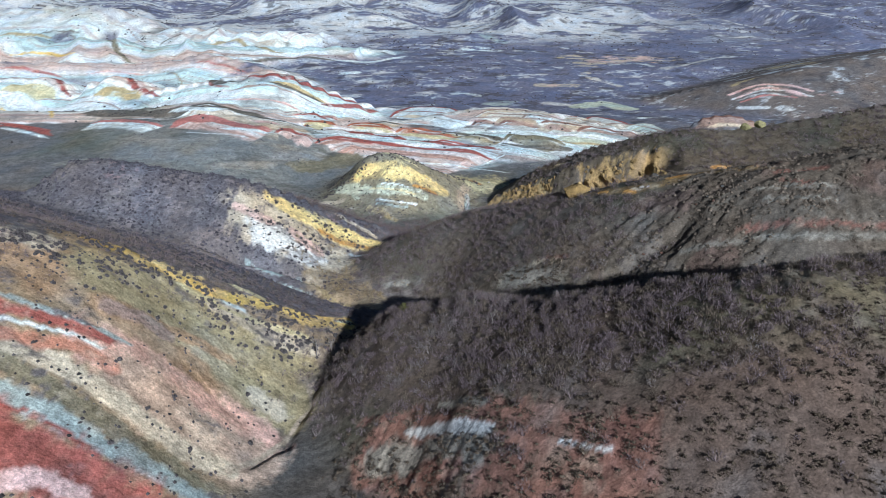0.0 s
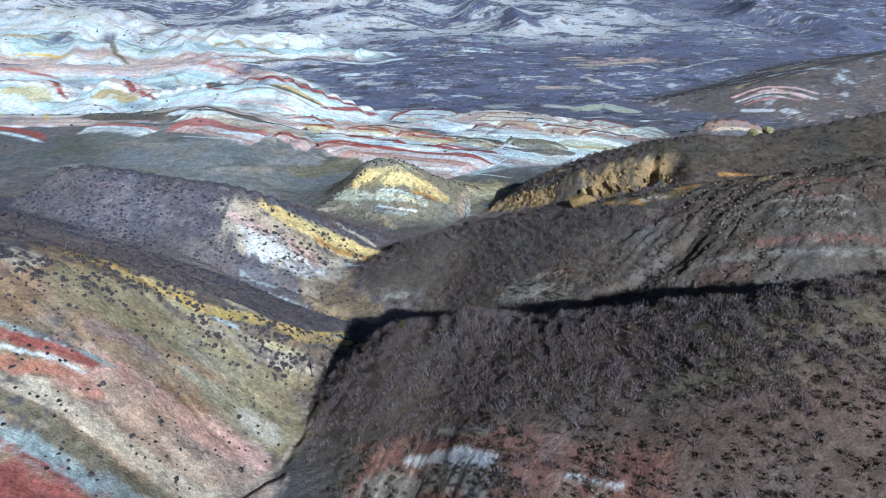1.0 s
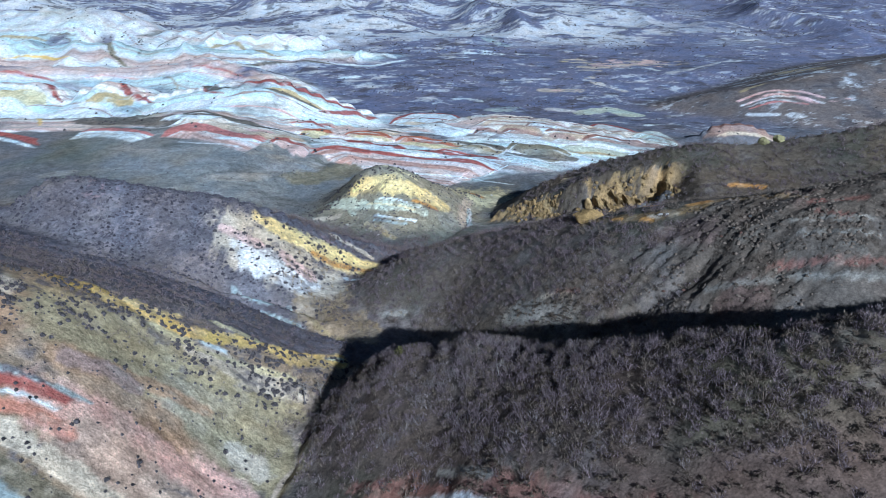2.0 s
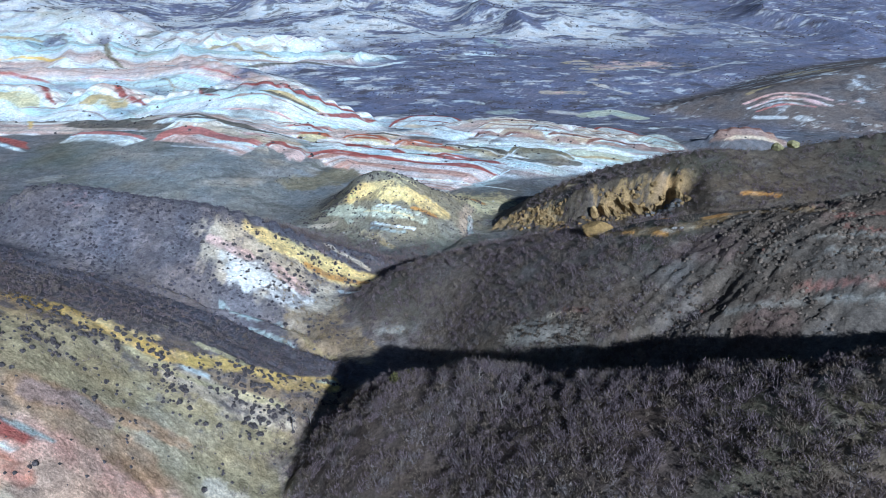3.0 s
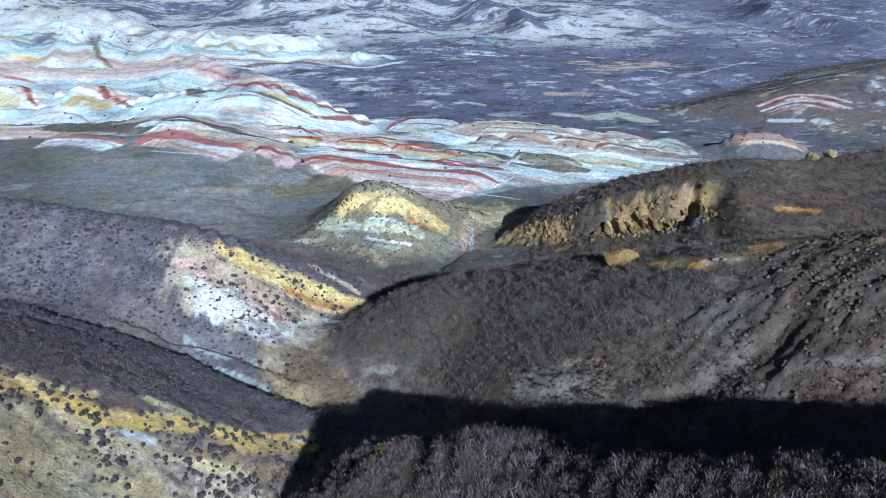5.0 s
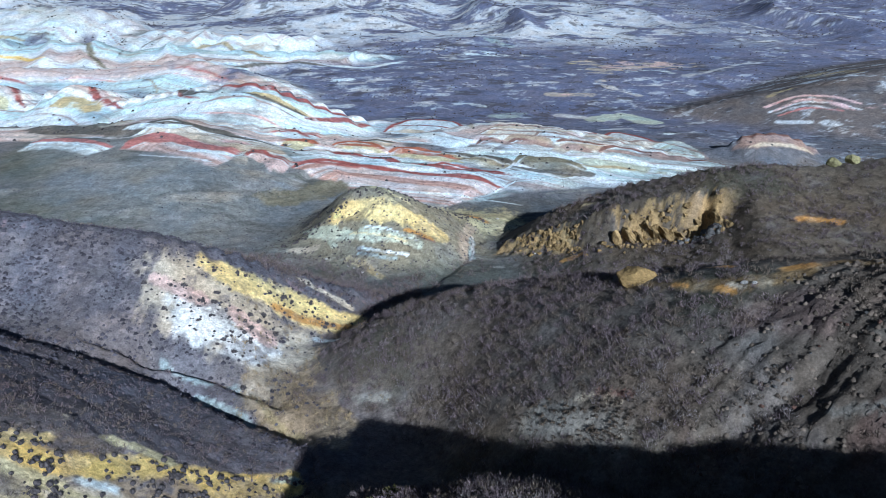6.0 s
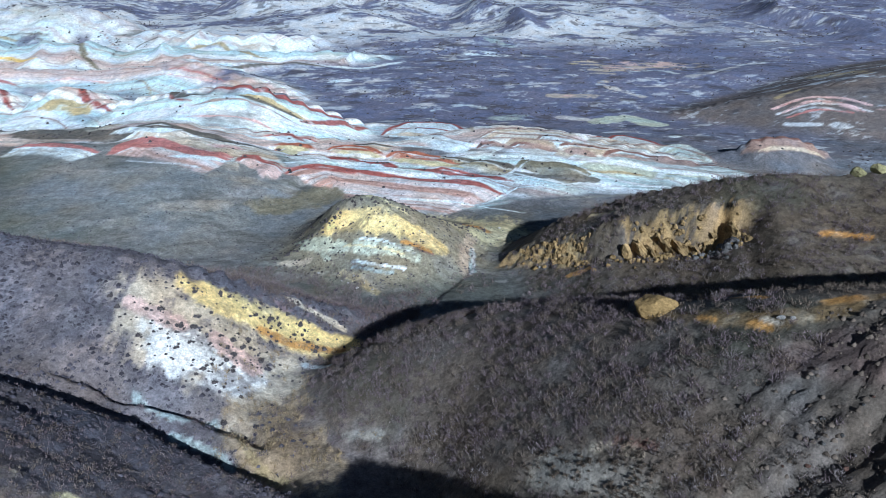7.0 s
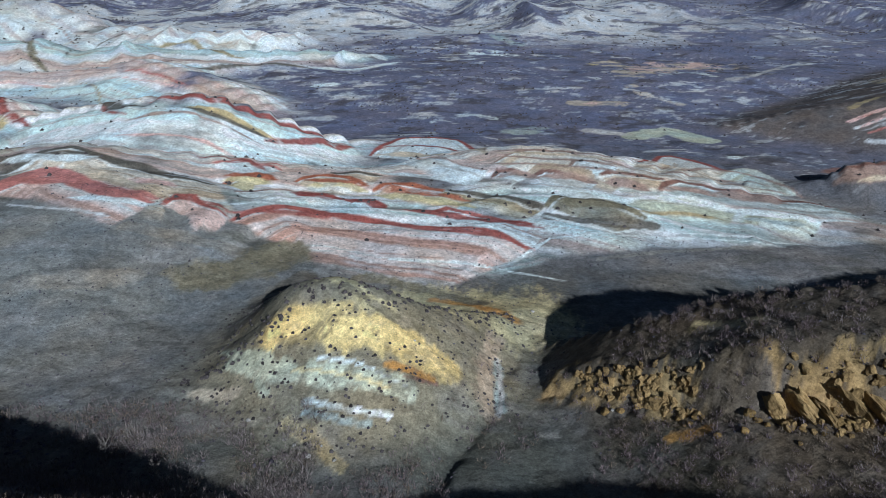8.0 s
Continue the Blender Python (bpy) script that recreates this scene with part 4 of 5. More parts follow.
seam("pale_teal", 0.44, (-9.2, 91.8), (-6.6, 91.2), (-5.1, 91.0))
seam("pale_green", 0.49, (-16.9, 100.3), (-14.1, 96.8), (-12.2, 93.8))
seam("olive_cream", 0.92, (-10.3, 91.3), (-8.5, 90.2), (-6.5, 88.1))
seam("cream", 0.90, (-17.5, 95.7), (-14.4, 94.7))
seam("orange", 0.71, (-4.0, 94.8), (-1.3, 94.7))
seam("rust", 0.35, (-2.8, 94.1), (-0.9, 94.4))
seam("olive_grey", 1.62, (-11.4, 109.2), (-8.5, 116.8), (-2.9, 115.8), (3.0, 112.6))
seam("orange", 0.76, (13.1, 88.7), (14.7, 88.2))
seam("olive_cream", 0.73, (15.8, 94.5), (17.5, 93.3), (18.8, 92.0))
seam("pale_patch", 0.61, (6.0, 91.7), (6.8, 91.4))

# the yellow bed of the near spur
seam("golden", 0.64, (-21.8, 45.4), (-20.8, 46.8), (-19.6, 46.7), (-18.5, 47.9))
seam("ochre", 0.58, (-18.8, 46.2), (-17.9, 46.8), (-16.4, 47.7))
seam("ochre", 0.77, (-16.0, 47.5), (-14.9, 48.8), (-12.7, 50.2), (-11.0, 50.7), (-8.2, 52.0))
seam("cream_yellow", 0.63, (-16.6, 49.9), (-15.4, 50.2), (-13.7, 50.1))
seam("white", 0.46, (-16.3, 46.5), (-15.1, 46.9))
seam("ochre", 0.80, (-23.2, 45.0), (-22.1, 46.0))
seam("pale_green", 0.47, (-9.0, 51.6), (-7.9, 52.2))
seam("cream", 0.87, (-20.0, 49.5), (-18.9, 49.9))
seam("olive_cream", 1.13, (-20.4, 43.8), (-18.7, 44.0), (-16.7, 43.7), (-14.3, 43.1))

# dark crusts and pale crumbs that break up the clay of the bare hills
spot = rough(X, Y, 1.5, 5, 611, 0.8) + 0.25 * rough(X, Y, 5, 2, 612)
d_off, d_side, d_run, _ = along([p[:2] for p in HILL_D], X, Y)
yellow = step(0.16, 0.26, SOIL[..., 0] - SOIL[..., 2])
cover_d = OWN[4] * step(7.5, 1.5, d_off + 0.6 * rough(X, Y, 3, 2, 613) - 2.0 * step(-22, -11, X))
SOIL = mix(SOIL, (0.13, 0.118, 0.125), OWN[4] * step(0.0, 0.13, spot - 0.39 + 0.37 * cover_d) * 0.9 * (1 - 0.8 * yellow))
e_light = OWN[5] * step(0.2, 0.3, SOIL.mean(-1))
SOIL = mix(SOIL, (0.145, 0.13, 0.135), e_light * step(0.18, 0.28, spot) * 0.7 * (1 - 0.6 * yellow))
SOIL = mix(SOIL, (0.27, 0.235, 0.23), OWN[5] * (1 - e_light) * step(0.20, 0.34, rough(X, Y, 0.9, 4, 615, 0.8) + 0.3 * rough(X, Y, 7, 2, 616)) * 0.4)
SOIL = mix(SOIL, (0.30, 0.20, 0.20), OWN[5] * (1 - e_light) * step(0.25, 0.4, rough(X, Y, 1.0, 4, 617, 0.8)) * step(-0.1, 0.3, rough(X, Y, 9, 2, 618)) * 0.6)
SOIL = mix(SOIL, (0.16, 0.14, 0.10), OWN[7] * step(0.25, 0.36, spot) * 0.6)
# ochre rock bared on the scarp
rock = reach * step(2.2, 0.9, np.abs(wall)) * step(-0.05, 0.18, rough(X, Y, 1.8, 4, 271, 0.75) + 0.2 * (cleft - 0.3)) * (1 - 0.9 * step(14.6, 15.4, X) * step(18.2, 17.4, X))
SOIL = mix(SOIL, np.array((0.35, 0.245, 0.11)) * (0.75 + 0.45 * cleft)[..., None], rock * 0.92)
# wash and weathering over all beds
SOIL = mix(SOIL, SOIL.mean((0, 1)) * 0.9, step(0.1, 0.6, rough(X, Y, 2.6, 4, 281, 0.7)) * 0.28 * near_part)
warm = rough(X, Y, 4.5, 4, 283, 0.6)
SOIL = SOIL * (1 + 0.20 * grain + 0.16 * patch)[..., None] * (1 + warm[..., None] * np.array((0.14, 0.02, -0.12)))
SOIL = np.clip(SOIL, 0.02, 0.85)

# ---- materials ----
def shader(name, rough_value=0.95, gloss=0.15):
    m = bpy.data.materials.new(name)
    m.use_nodes = True
    b = m.node_tree.nodes["Principled BSDF"]
    b.inputs["Roughness"].default_value = rough_value
    b.inputs["Specular IOR Level"].default_value = gloss
    return m, m.node_tree.nodes, m.node_tree.links, b


def noisy(nodes, links, size, detail=4, rough_value=0.6):
    """A noise with bumps of about that many metres."""
    where = nodes.new("ShaderNodeTexCoord")
    n = nodes.new("ShaderNodeTexNoise")
    n.inputs["Scale"].default_value, n.inputs["Detail"].default_value, n.inputs["Roughness"].default_value = 1 / size, detail, rough_value
    links.new(where.outputs["Object"], n.inputs["Vector"])
    return n


def tint(nodes, links, colour, factor, low, high):
    """The colour times low to high, as the factor goes from 0.3 to 0.7."""
    r = nodes.new("ShaderNodeMapRange")
    r.inputs["From Min"].default_value, r.inputs["From Max"].default_value = 0.3, 0.7
    r.inputs["To Min"].default_value, r.inputs["To Max"].default_value = low, high
    links.new(factor, r.inputs["Value"])
    v = nodes.new("ShaderNodeVectorMath")
    v.operation = "SCALE"
    links.new(colour, v.inputs[0])
    links.new(r.outputs["Result"], v.inputs["Scale"])
    return v.outputs["Vector"]


def soil_material():
    m, nodes, links, b = shader("weathered_clay_soil")
    at = nodes.new("ShaderNodeVertexColor")
    at.layer_name = "soil"
    small, mid = noisy(nodes, links, 0.12, 5, 0.7), noisy(nodes, links, 0.9, 5, 0.65)
    c = tint(nodes, links, at.outputs["Color"], small.outputs["Fac"], 0.68, 1.30)
    c = tint(nodes, links, c, mid.outputs["Fac"], 0.74, 1.22)
    c = tint(nodes, links, c, noisy(nodes, links, 0.34, 3, 0.75).outputs["Fac"], 0.68, 1.32)
    links.new(c, b.inputs["Base Color"])
    bump = nodes.new("ShaderNodeBump")
    bump.inputs["Strength"].default_value, bump.inputs["Distance"].default_value = 1.0, 0.11
    links.new(noisy(nodes, links, 0.3, 6, 0.7).outputs["Fac"], bump.inputs["Height"])
    links.new(bump.outputs["Normal"], b.inputs["Normal"])
    return m


def plain_material(name, colour, spread=0.35, size=0.15, per="Random Per Island"):
    """Rough matter whose pieces differ a little in tone."""
    m, nodes, links, b = shader(name)
    rgb = nodes.new("ShaderNodeRGB")
    rgb.outputs[0].default_value = (*colour, 1)
    if per == "Random Per Island":
        who = nodes.new("ShaderNodeNewGeometry").outputs["Random Per Island"]
    else:
        who = nodes.new("ShaderNodeObjectInfo").outputs["Random"]
    hue = nodes.new("ShaderNodeMapRange")
    hue.inputs["To Min"].default_value, hue.inputs["To Max"].default_value = 1 - spread, 1 + spread
    links.new(who, hue.inputs["Value"])
    v = nodes.new("ShaderNodeVectorMath")
    v.operation = "SCALE"
    links.new(rgb.outputs[0], v.inputs[0])
    links.new(hue.outputs["Result"], v.inputs["Scale"])
    c = tint(nodes, links, v.outputs["Vector"], noisy(nodes, links, size, 4).outputs["Fac"], 0.75, 1.25)
    links.new(c, b.inputs["Base Color"])
    return m


CLAY_SOIL = soil_material()
TWIGS = plain_material("bare_purple_grey_twigs", (0.155, 0.122, 0.126), 0.45)
TWIGS_PALE = plain_material("bare_silvery_twigs", (0.19, 0.165, 0.158), 0.35)
TWIGS_BROWN = plain_material("bare_brown_twigs", (0.145, 0.117, 0.090), 0.45)
LEAVES = plain_material("dark_evergreen_leaves", (0.072, 0.064, 0.064), 0.5)
OLIVE = plain_material("olive_leaves", (0.10, 0.095, 0.035), 0.5)
SAGE = plain_material("grey_sage_leaves", (0.085, 0.079, 0.093), 0.5)
HEATH = plain_material("dark_brown_heath", (0.085, 0.066, 0.048), 0.45)
STRAW = plain_material("dry_straw_grass", (0.30, 0.23, 0.13), 0.4)
BARK = plain_material("pale_bark", (0.22, 0.20, 0.18), 0.2, 0.05, "Random")


def rock_material(name, colour):
    m, nodes, links, b = shader(name, 0.9, 0.2)
    rgb = nodes.new("ShaderNodeRGB")
    rgb.outputs[0].default_value = (*colour, 1)
    c = tint(nodes, links, rgb.outputs[0], noisy(nodes, links, 0.08, 6, 0.7).outputs["Fac"], 0.6, 1.3)
    c = tint(nodes, links, c, noisy(nodes, links, 0.5, 4).outputs["Fac"], 0.55, 1.3)
    c = tint(nodes, links, c, nodes.new("ShaderNodeObjectInfo").outputs["Random"], 0.8, 1.15)
    links.new(c, b.inputs["Base Color"])
    bump = nodes.new("ShaderNodeBump")
    bump.inputs["Strength"].default_value, bump.inputs["Distance"].default_value = 1.0, 0.12
    links.new(noisy(nodes, links, 0.15, 6, 0.7).outputs["Fac"], bump.inputs["Height"])
    links.new(bump.outputs["Normal"], b.inputs["Normal"])
    return m


ROCK_OCHRE = rock_material("ochre_rock", (0.34, 0.23, 0.09))
ROCK_GOLD = rock_material("golden_clay_rock", (0.36, 0.25, 0.11))
ROCK_GREY = rock_material("grey_gully_rock", (0.16, 0.155, 0.145))
ROCK_RUST = rock_material("rusty_brown_rock", (0.17, 0.10, 0.075))
ROCK_PALE = rock_material("pale_limestone_rock", (0.55, 0.53, 0.49))
ROCK_YELLOW = rock_material("yellow_green_rock", (0.34, 0.31, 0.15))

# ---- the ground ----
me = bpy.data.meshes.new("ground")
idx = np.arange(NU * NV).reshape(NV, NU)
quads = np.stack([idx[:-1, :-1], idx[:-1, 1:], idx[1:, 1:], idx[1:, :-1]], -1).reshape(-1, 4)
me.vertices.add(NU * NV)
me.vertices.foreach_set("co", np.stack([X, Y, Z], -1).ravel().astype(np.float32))
me.loops.add(quads.size)
me.loops.foreach_set("vertex_index", quads.ravel())
me.polygons.add(len(quads))
me.polygons.foreach_set("loop_start", np.arange(len(quads)) * 4)
me.update(calc_edges=True)
me.shade_smooth()
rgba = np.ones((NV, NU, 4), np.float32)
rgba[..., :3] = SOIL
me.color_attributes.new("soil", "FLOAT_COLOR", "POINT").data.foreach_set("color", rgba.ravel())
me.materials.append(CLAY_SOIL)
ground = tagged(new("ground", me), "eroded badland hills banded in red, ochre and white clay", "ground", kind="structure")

# ---- plants ----
dice = np.random.default_rng(7)


def strewn(n, x0, x1, y0, y1, density):
    """About n places in the rectangle, kept where the density (0 to 1) wins."""
    x, y = dice.uniform(x0, x1, n), dice.uniform(y0, y1, n)
    keep = dice.uniform(0, 1, n) < density(x, y)
    return x[keep], y[keep]


def sheet(name, verts, faces, material, label, category, kind="stuff"):
    data = bpy.data.meshes.new(name)
    data.vertices.add(len(verts))
    data.vertices.foreach_set("co", np.asarray(verts, np.float32).ravel())
    data.loops.add(faces.size)
    data.loops.foreach_set("vertex_index", faces.ravel())
    data.polygons.add(len(faces))
    data.polygons.foreach_set("loop_start", np.arange(len(faces)) * faces.shape[1])
    data.update(calc_edges=True)
    data.materials.append(material)
    return tagged(new(name, data), label, category, kind=kind)


def twigs(name, x, y, tall, material, label, category, blades, spread, thick):
    """Bushes of bare twigs: thin tapering stems that lean outwards, and side shoots higher up."""
    n = len(x)
    if n == 0:
        return None
    z = ground_at(x, y) - 0.05
    size = tall * dice.uniform(0.5, 1.3, n)
    k = n * blades
    bx, by, bz, bs = (np.repeat(v, blades) for v in (x, y, z, size))
    turn, lean = dice.uniform(0, 2 * np.pi, k), spread * np.sqrt(dice.uniform(0, 1, k))
    shoot = dice.uniform(0, 1, k) < 0.8
    ox, oy = np.cos(turn), np.sin(turn)
    rise = np.where(shoot, dice.uniform(0.05, 0.6, k), 0)
    out = np.where(shoot, 0.55 * np.sqrt(dice.uniform(0, 1, k)) * np.sqrt(np.clip(1.1 - rise, 0, 1)), dice.uniform(0, 0.1, k))
    root = np.stack([bx + ox * bs * out, by + oy * bs * out, bz + rise * bs], -1)
    turn2 = turn + np.where(shoot, dice.uniform(-1.2, 1.2, k), 0)
    lean = np.clip(lean * np.where(shoot, 1.0, 0.8), 0, 0.97)
    way = np.stack([np.cos(turn2) * lean, np.sin(turn2) * lean, np.sqrt(1 - lean ** 2)], -1)
    length = bs * np.where(shoot, dice.uniform(0.12, 0.30, k), dice.uniform(0.4, 0.8, k))
    flat = dice.uniform(0, 2 * np.pi, k)
    across = np.stack([np.cos(flat), np.sin(flat), 0 * flat], -1) * (thick * dice.uniform(0.5, 1.5, k))[:, None]
    tip = root + way * length[:, None]
    verts = np.stack([root + across, root - across, tip], 1).reshape(-1, 3)
    return sheet(name, verts, np.arange(len(verts)).reshape(-1, 3), material, label, category)


def brush(name, x, y, tall, material, label, category, blades=30, spread=0.7, thick=0.016):
    """Brush, mixed of darker, browner and more silvery bushes."""
    if material is not TWIGS:
        twigs(name, x, y, tall, material, label, category, blades, spread, thick)
        return
    pick = dice.uniform(0, 1, len(x)) + 0.35 * rough(x, y, 5, 3, 401)
    for keep, m, word in ((pick < 0.55, TWIGS, "purple-grey"), ((pick >= 0.55) & (pick < 0.93), TWIGS_BROWN, "brown"), (pick >= 0.93, TWIGS_PALE, "silvery")):
        twigs(name, x[keep], y[keep], tall, m, label.replace("purple-grey", word).replace("grey-purple", word).replace("grey", word), category, blades, spread, thick)


def cushion(leaves, seed):
    """A low rounded shrub: a lumpy dark heart under many small leaf clumps. Returns triangles' corners, heart first."""
    r = np.random.default_rng(seed)

    def radius(a, up):
        return 0.43 * (1 + 0.18 * np.sin(3 * a + seed) + 0.12 * np.sin(5 * a + 2 * seed)) * np.sqrt(np.maximum(1 - up ** 2, 0))

    tris = []
    for k in range(3):
        lo, hi = k / 3, min((k + 1) / 3, 0.97)
        for q in range(8):
            a, b = 2 * np.pi * q / 8, 2 * np.pi * (q + 1) / 8
            p = [(radius(t, u) * np.cos(t), radius(t, u) * np.sin(t), 0.55 * u - 0.05) for t, u in ((a, lo), (b, lo), (b, hi), (a, hi))]
            tris += [p[0], p[1], p[2], p[0], p[2], p[3]]
    d = r.normal(size=(leaves, 3))
    d[:, 2] = np.abs(d[:, 2])
    d /= np.linalg.norm(d, axis=1)[:, None]
    a = np.arctan2(d[:, 1], d[:, 0])
    c = d * ((1 + 0.18 * np.sin(3 * a + seed) + 0.12 * np.sin(5 * a + 2 * seed)) * r.uniform(0.85, 1.12, leaves))[:, None] * (0.46, 0.46, 0.58)
    s = r.uniform(0.05, 0.11, leaves)
    u = r.normal(size=(leaves, 3))
    v = np.cross(u, r.normal(size=(leaves, 3)))
    u, v = u / np.linalg.norm(u, axis=1)[:, None] * s[:, None], v / np.linalg.norm(v, axis=1)[:, None] * s[:, None]
    return np.concatenate([np.array(tris), np.stack([c + u, c - 0.5 * u + 0.8 * v, c - 0.5 * u - 0.8 * v], 1).reshape(-1, 3)])


def clump(x, y, size, seed, edge=0.0, soft=0.3):
    return step(edge - soft, edge + soft, rough(np.asarray(x), np.asarray(y), size, 3, seed))


def over(k):
    return lambda x, y: field_at(OWN[k], x, y)


pale = SOIL.mean(-1)

# the scrub of the hills
A = over(1)
x, y = strewn(19000, -12, 38, 20, 50, lambda x, y: A(x, y) * (0.06 + 0.94 * step(32, 37, y + 0.45 * x) * (1 - 0.75 * step(13.5, 17, x + 2 * rough(x, y, 4, 2, 303)))) * step(0.30, 0.12, field_at(pale, x, y)) * (0.4 + 0.6 * clump(x, y, 1.6, 301, 0.0, 0.25)))
brush("scrub", x, y, 0.66, TWIGS, "dense leafless purple-grey scrub on the hillside", "scrub", 64, 0.95, 0.017)
B = over(2)
x, y = strewn(24000, -12, 50, 40, 78, lambda x, y: B(x, y) * step(18.5, 12, x) * step(0.24, 0.10, field_at(pale, x, y)) * (0.25 + 0.75 * clump(x, y, 2.0, 311, 0.0, 0.25)) * 0.9)
brush("scrub", x, y, 0.62, TWIGS, "dense leafless grey-purple scrub over a rounded hill", "scrub", 50, 0.95, 0.017)
x, y = strewn(9000, 10, 60, 38, 70, lambda x, y: B(x, y) * step(11, 17, x) * step(0.3, 0.12, field_at(pale, x, y)) * clump(x, y, 3, 317))
brush("scrub", x, y, 0.40, TWIGS_BROWN, "sparse brown scrub on a gullied slope", "scrub", 24)
C = over(3)
x, y = strewn(13000, 0, 70, 70, 110, lambda x, y: C(x, y) * step(5, 15, x - 0.3 * (y - 90) + 3 * rough(x, y, 4, 2, 323)) * step(0.26, 0.12, field_at(pale, x, y)) * (0.35 + 0.65 * clump(x, y, 5, 321)))
brush("scrub", x, y, 0.62, TWIGS, "leafless grey scrub along the crest above ochre cliffs", "scrub", 40, 0.95, 0.02)
# brush on the crest and rear of the banded spur, and behind the chalky hill
x, y = strewn(9000, -45, -6, 43, 63, lambda x, y: field_at(OWN[4], x, y) * step(-2.0, 0.5, -along([p[:2] for p in HILL_D], x, y)[1]) * step(0.34, 0.2, field_at(pale, x, y)) * (0.35 + 0.65 * clump(x, y, 3, 327)))
brush("scrub", x, y, 0.36, TWIGS, "low leafless purple scrub behind the banded spur", "scrub", 22, 0.85)
x, y = strewn(9000, -34, -2, 76, 95, lambda x, y: np.clip(field_at(OWN[5], x, y) + 0.5 * field_at(OWN[0], x, y), 0, 1) * step(0.3, 0.2, field_at(pale, x, y)) * clump(x, y, 4, 329, -0.1))
brush("scrub", x, y, 0.75, TWIGS, "bare purple brush on the shaded rear of the chalky hill", "scrub", 26)
x, y = strewn(5200, -30, -6, 36, 53, lambda x, y: field_at(OWN[4], x, y) * step(7.5, 2.5, along([p[:2] for p in HILL_D], x, y)[0]) * clump(x, y, 1.5, 328, 0.0, 0.15) * (1 - 0.75 * step(0.18, 0.3, field_at(SOIL[..., 0] - SOIL[..., 2], x, y))))
brush("scrub", x, y, 0.34, TWIGS, "low purple-grey scrub in patches on yellow clay", "scrub", 22, 0.9)
# valley bottoms
x, y = strewn(7000, -16, 12, 38, 100, lambda x, y: (field_at(OWN[0], x, y) * 0.8 + 0.2) * step(5, 1.5, along([(-10, 38), (-9, 46), (-7, 54), (-10, 63), (-8, 72), (-3, 82), (1, 92), (4, 104)], x, y)[0]) * 0.5 * clump(x, y, 3, 331, -0.1))
brush("scrub", x, y, 0.75, TWIGS, "leafless brush along the stream bed", "scrub", 26)
x, y = strewn(520, -29, -8, 82.5, 92, lambda x, y: clump(x, y, 3, 333, -0.1, 0.2) * step(93, 89, y - 0.25 * (x + 20)))
brush("scrub", x, y, 1.05, TWIGS_PALE, "tall bare silvery brush at the foot of the chalky hill", "scrub", 70, 0.95, 0.016)
x, y = strewn(1500, -16, 0, 58, 76, lambda x, y: (field_at(SOIL[..., 0], x, y) > 0.26) * (field_at(pale, x, y) < 0.34) * 0.9)
brush("dry_grass", x, y, 0.5, STRAW, "tall dry straw-coloured grass beside the gully", "grass", 26, 0.45)
# low sage on the purple slope and in the valleys
Eh = over(5)
x, y = strewn(24000, -75, -8, 54, 98, lambda x, y: np.clip(Eh(x, y) + 0.6 * field_at(OWN[4], x, y), 0, 1) * step(0.30, 0.17, field_at(pale, x, y)) * (0.3 + 0.7 * clump(x, y, 4, 341)))
brush("sage_scrub", x, y, 0.34, SAGE, "low grey sage scrub on a purple slope", "scrub", 14, 0.9, 0.04)
x, y = strewn(9000, -95, 60, 88, 150, lambda x, y: np.clip(field_at(OWN[0], x, y) + field_at(OWN[6], x, y), 0, 1) * clump(x, y, 6, 345, 0.25))
brush("sage_scrub", x, y, 0.30, SAGE, "low grey scrub on the valley floor", "scrub", 12, 0.9, 0.03)

# rounded evergreen shrubs dotted over the pale slopes
SHRUBS = []
for k in range(4):
    v = cushion(150, 40 + k)
    data = bpy.data.meshes.new("shrub")
    data.from_pydata([tuple(p) for p in v], [], [(3 * i, 3 * i + 1, 3 * i + 2) for i in range(len(v) // 3)])
    data.materials.append(LEAVES)
    SHRUBS.append(data)

v = cushion(260, 77)
OLIVE_BUSH = bpy.data.meshes.new("bush")
OLIVE_BUSH.from_pydata([tuple(p) for p in v], [], [(3 * i, 3 * i + 1, 3 * i + 2) for i in range(len(v) // 3)])
OLIVE_BUSH.materials.append(OLIVE)


def shrubs(x, y, size, label, group):
    for px, py, pz in zip(x, y, ground_at(x, y)):
        s = size * (0.45 + 0.95 * dice.uniform(0, 1) ** 1.6)
        ob = tagged(new("shrub", SHRUBS[dice.integers(4)]), label, "shrub", group)
        ob.matrix_world = pose(px, py, pz - 0.04, 0, 0, dice.uniform(0, 360)) @ Matrix.Diagonal((s * dice.uniform(0.75, 1.3), s, s * dice.uniform(0.6, 0.95), 1))


def shrub_carpet(x, y, size, label, material=None, pieces=slice(0, 3 * 98)):
    """The rest of the same shrubs, past counting."""
    if len(x) == 0:
        return
    kinds = [np.array([v.co for v in d.vertices]) for d in SHRUBS]
    parts_v = []
    for px, py, pz in zip(x, y, ground_at(x, y)):
        a, s = dice.uniform(0, 6.28), size * dice.uniform(0.5, 1.3)
        v = kinds[dice.integers(4)] * s
        v = v[pieces]
        parts_v.append(np.stack([v[:, 0] * math.cos(a) - v[:, 1] * math.sin(a) + px, v[:, 0] * math.sin(a) + v[:, 1] * math.cos(a) + py, v[:, 2] + pz - 0.03], -1))
    v = np.concatenate(parts_v)
    sheet("shrubs", v, np.arange(len(v)).reshape(-1, 3), material or LEAVES, label, "shrubs")


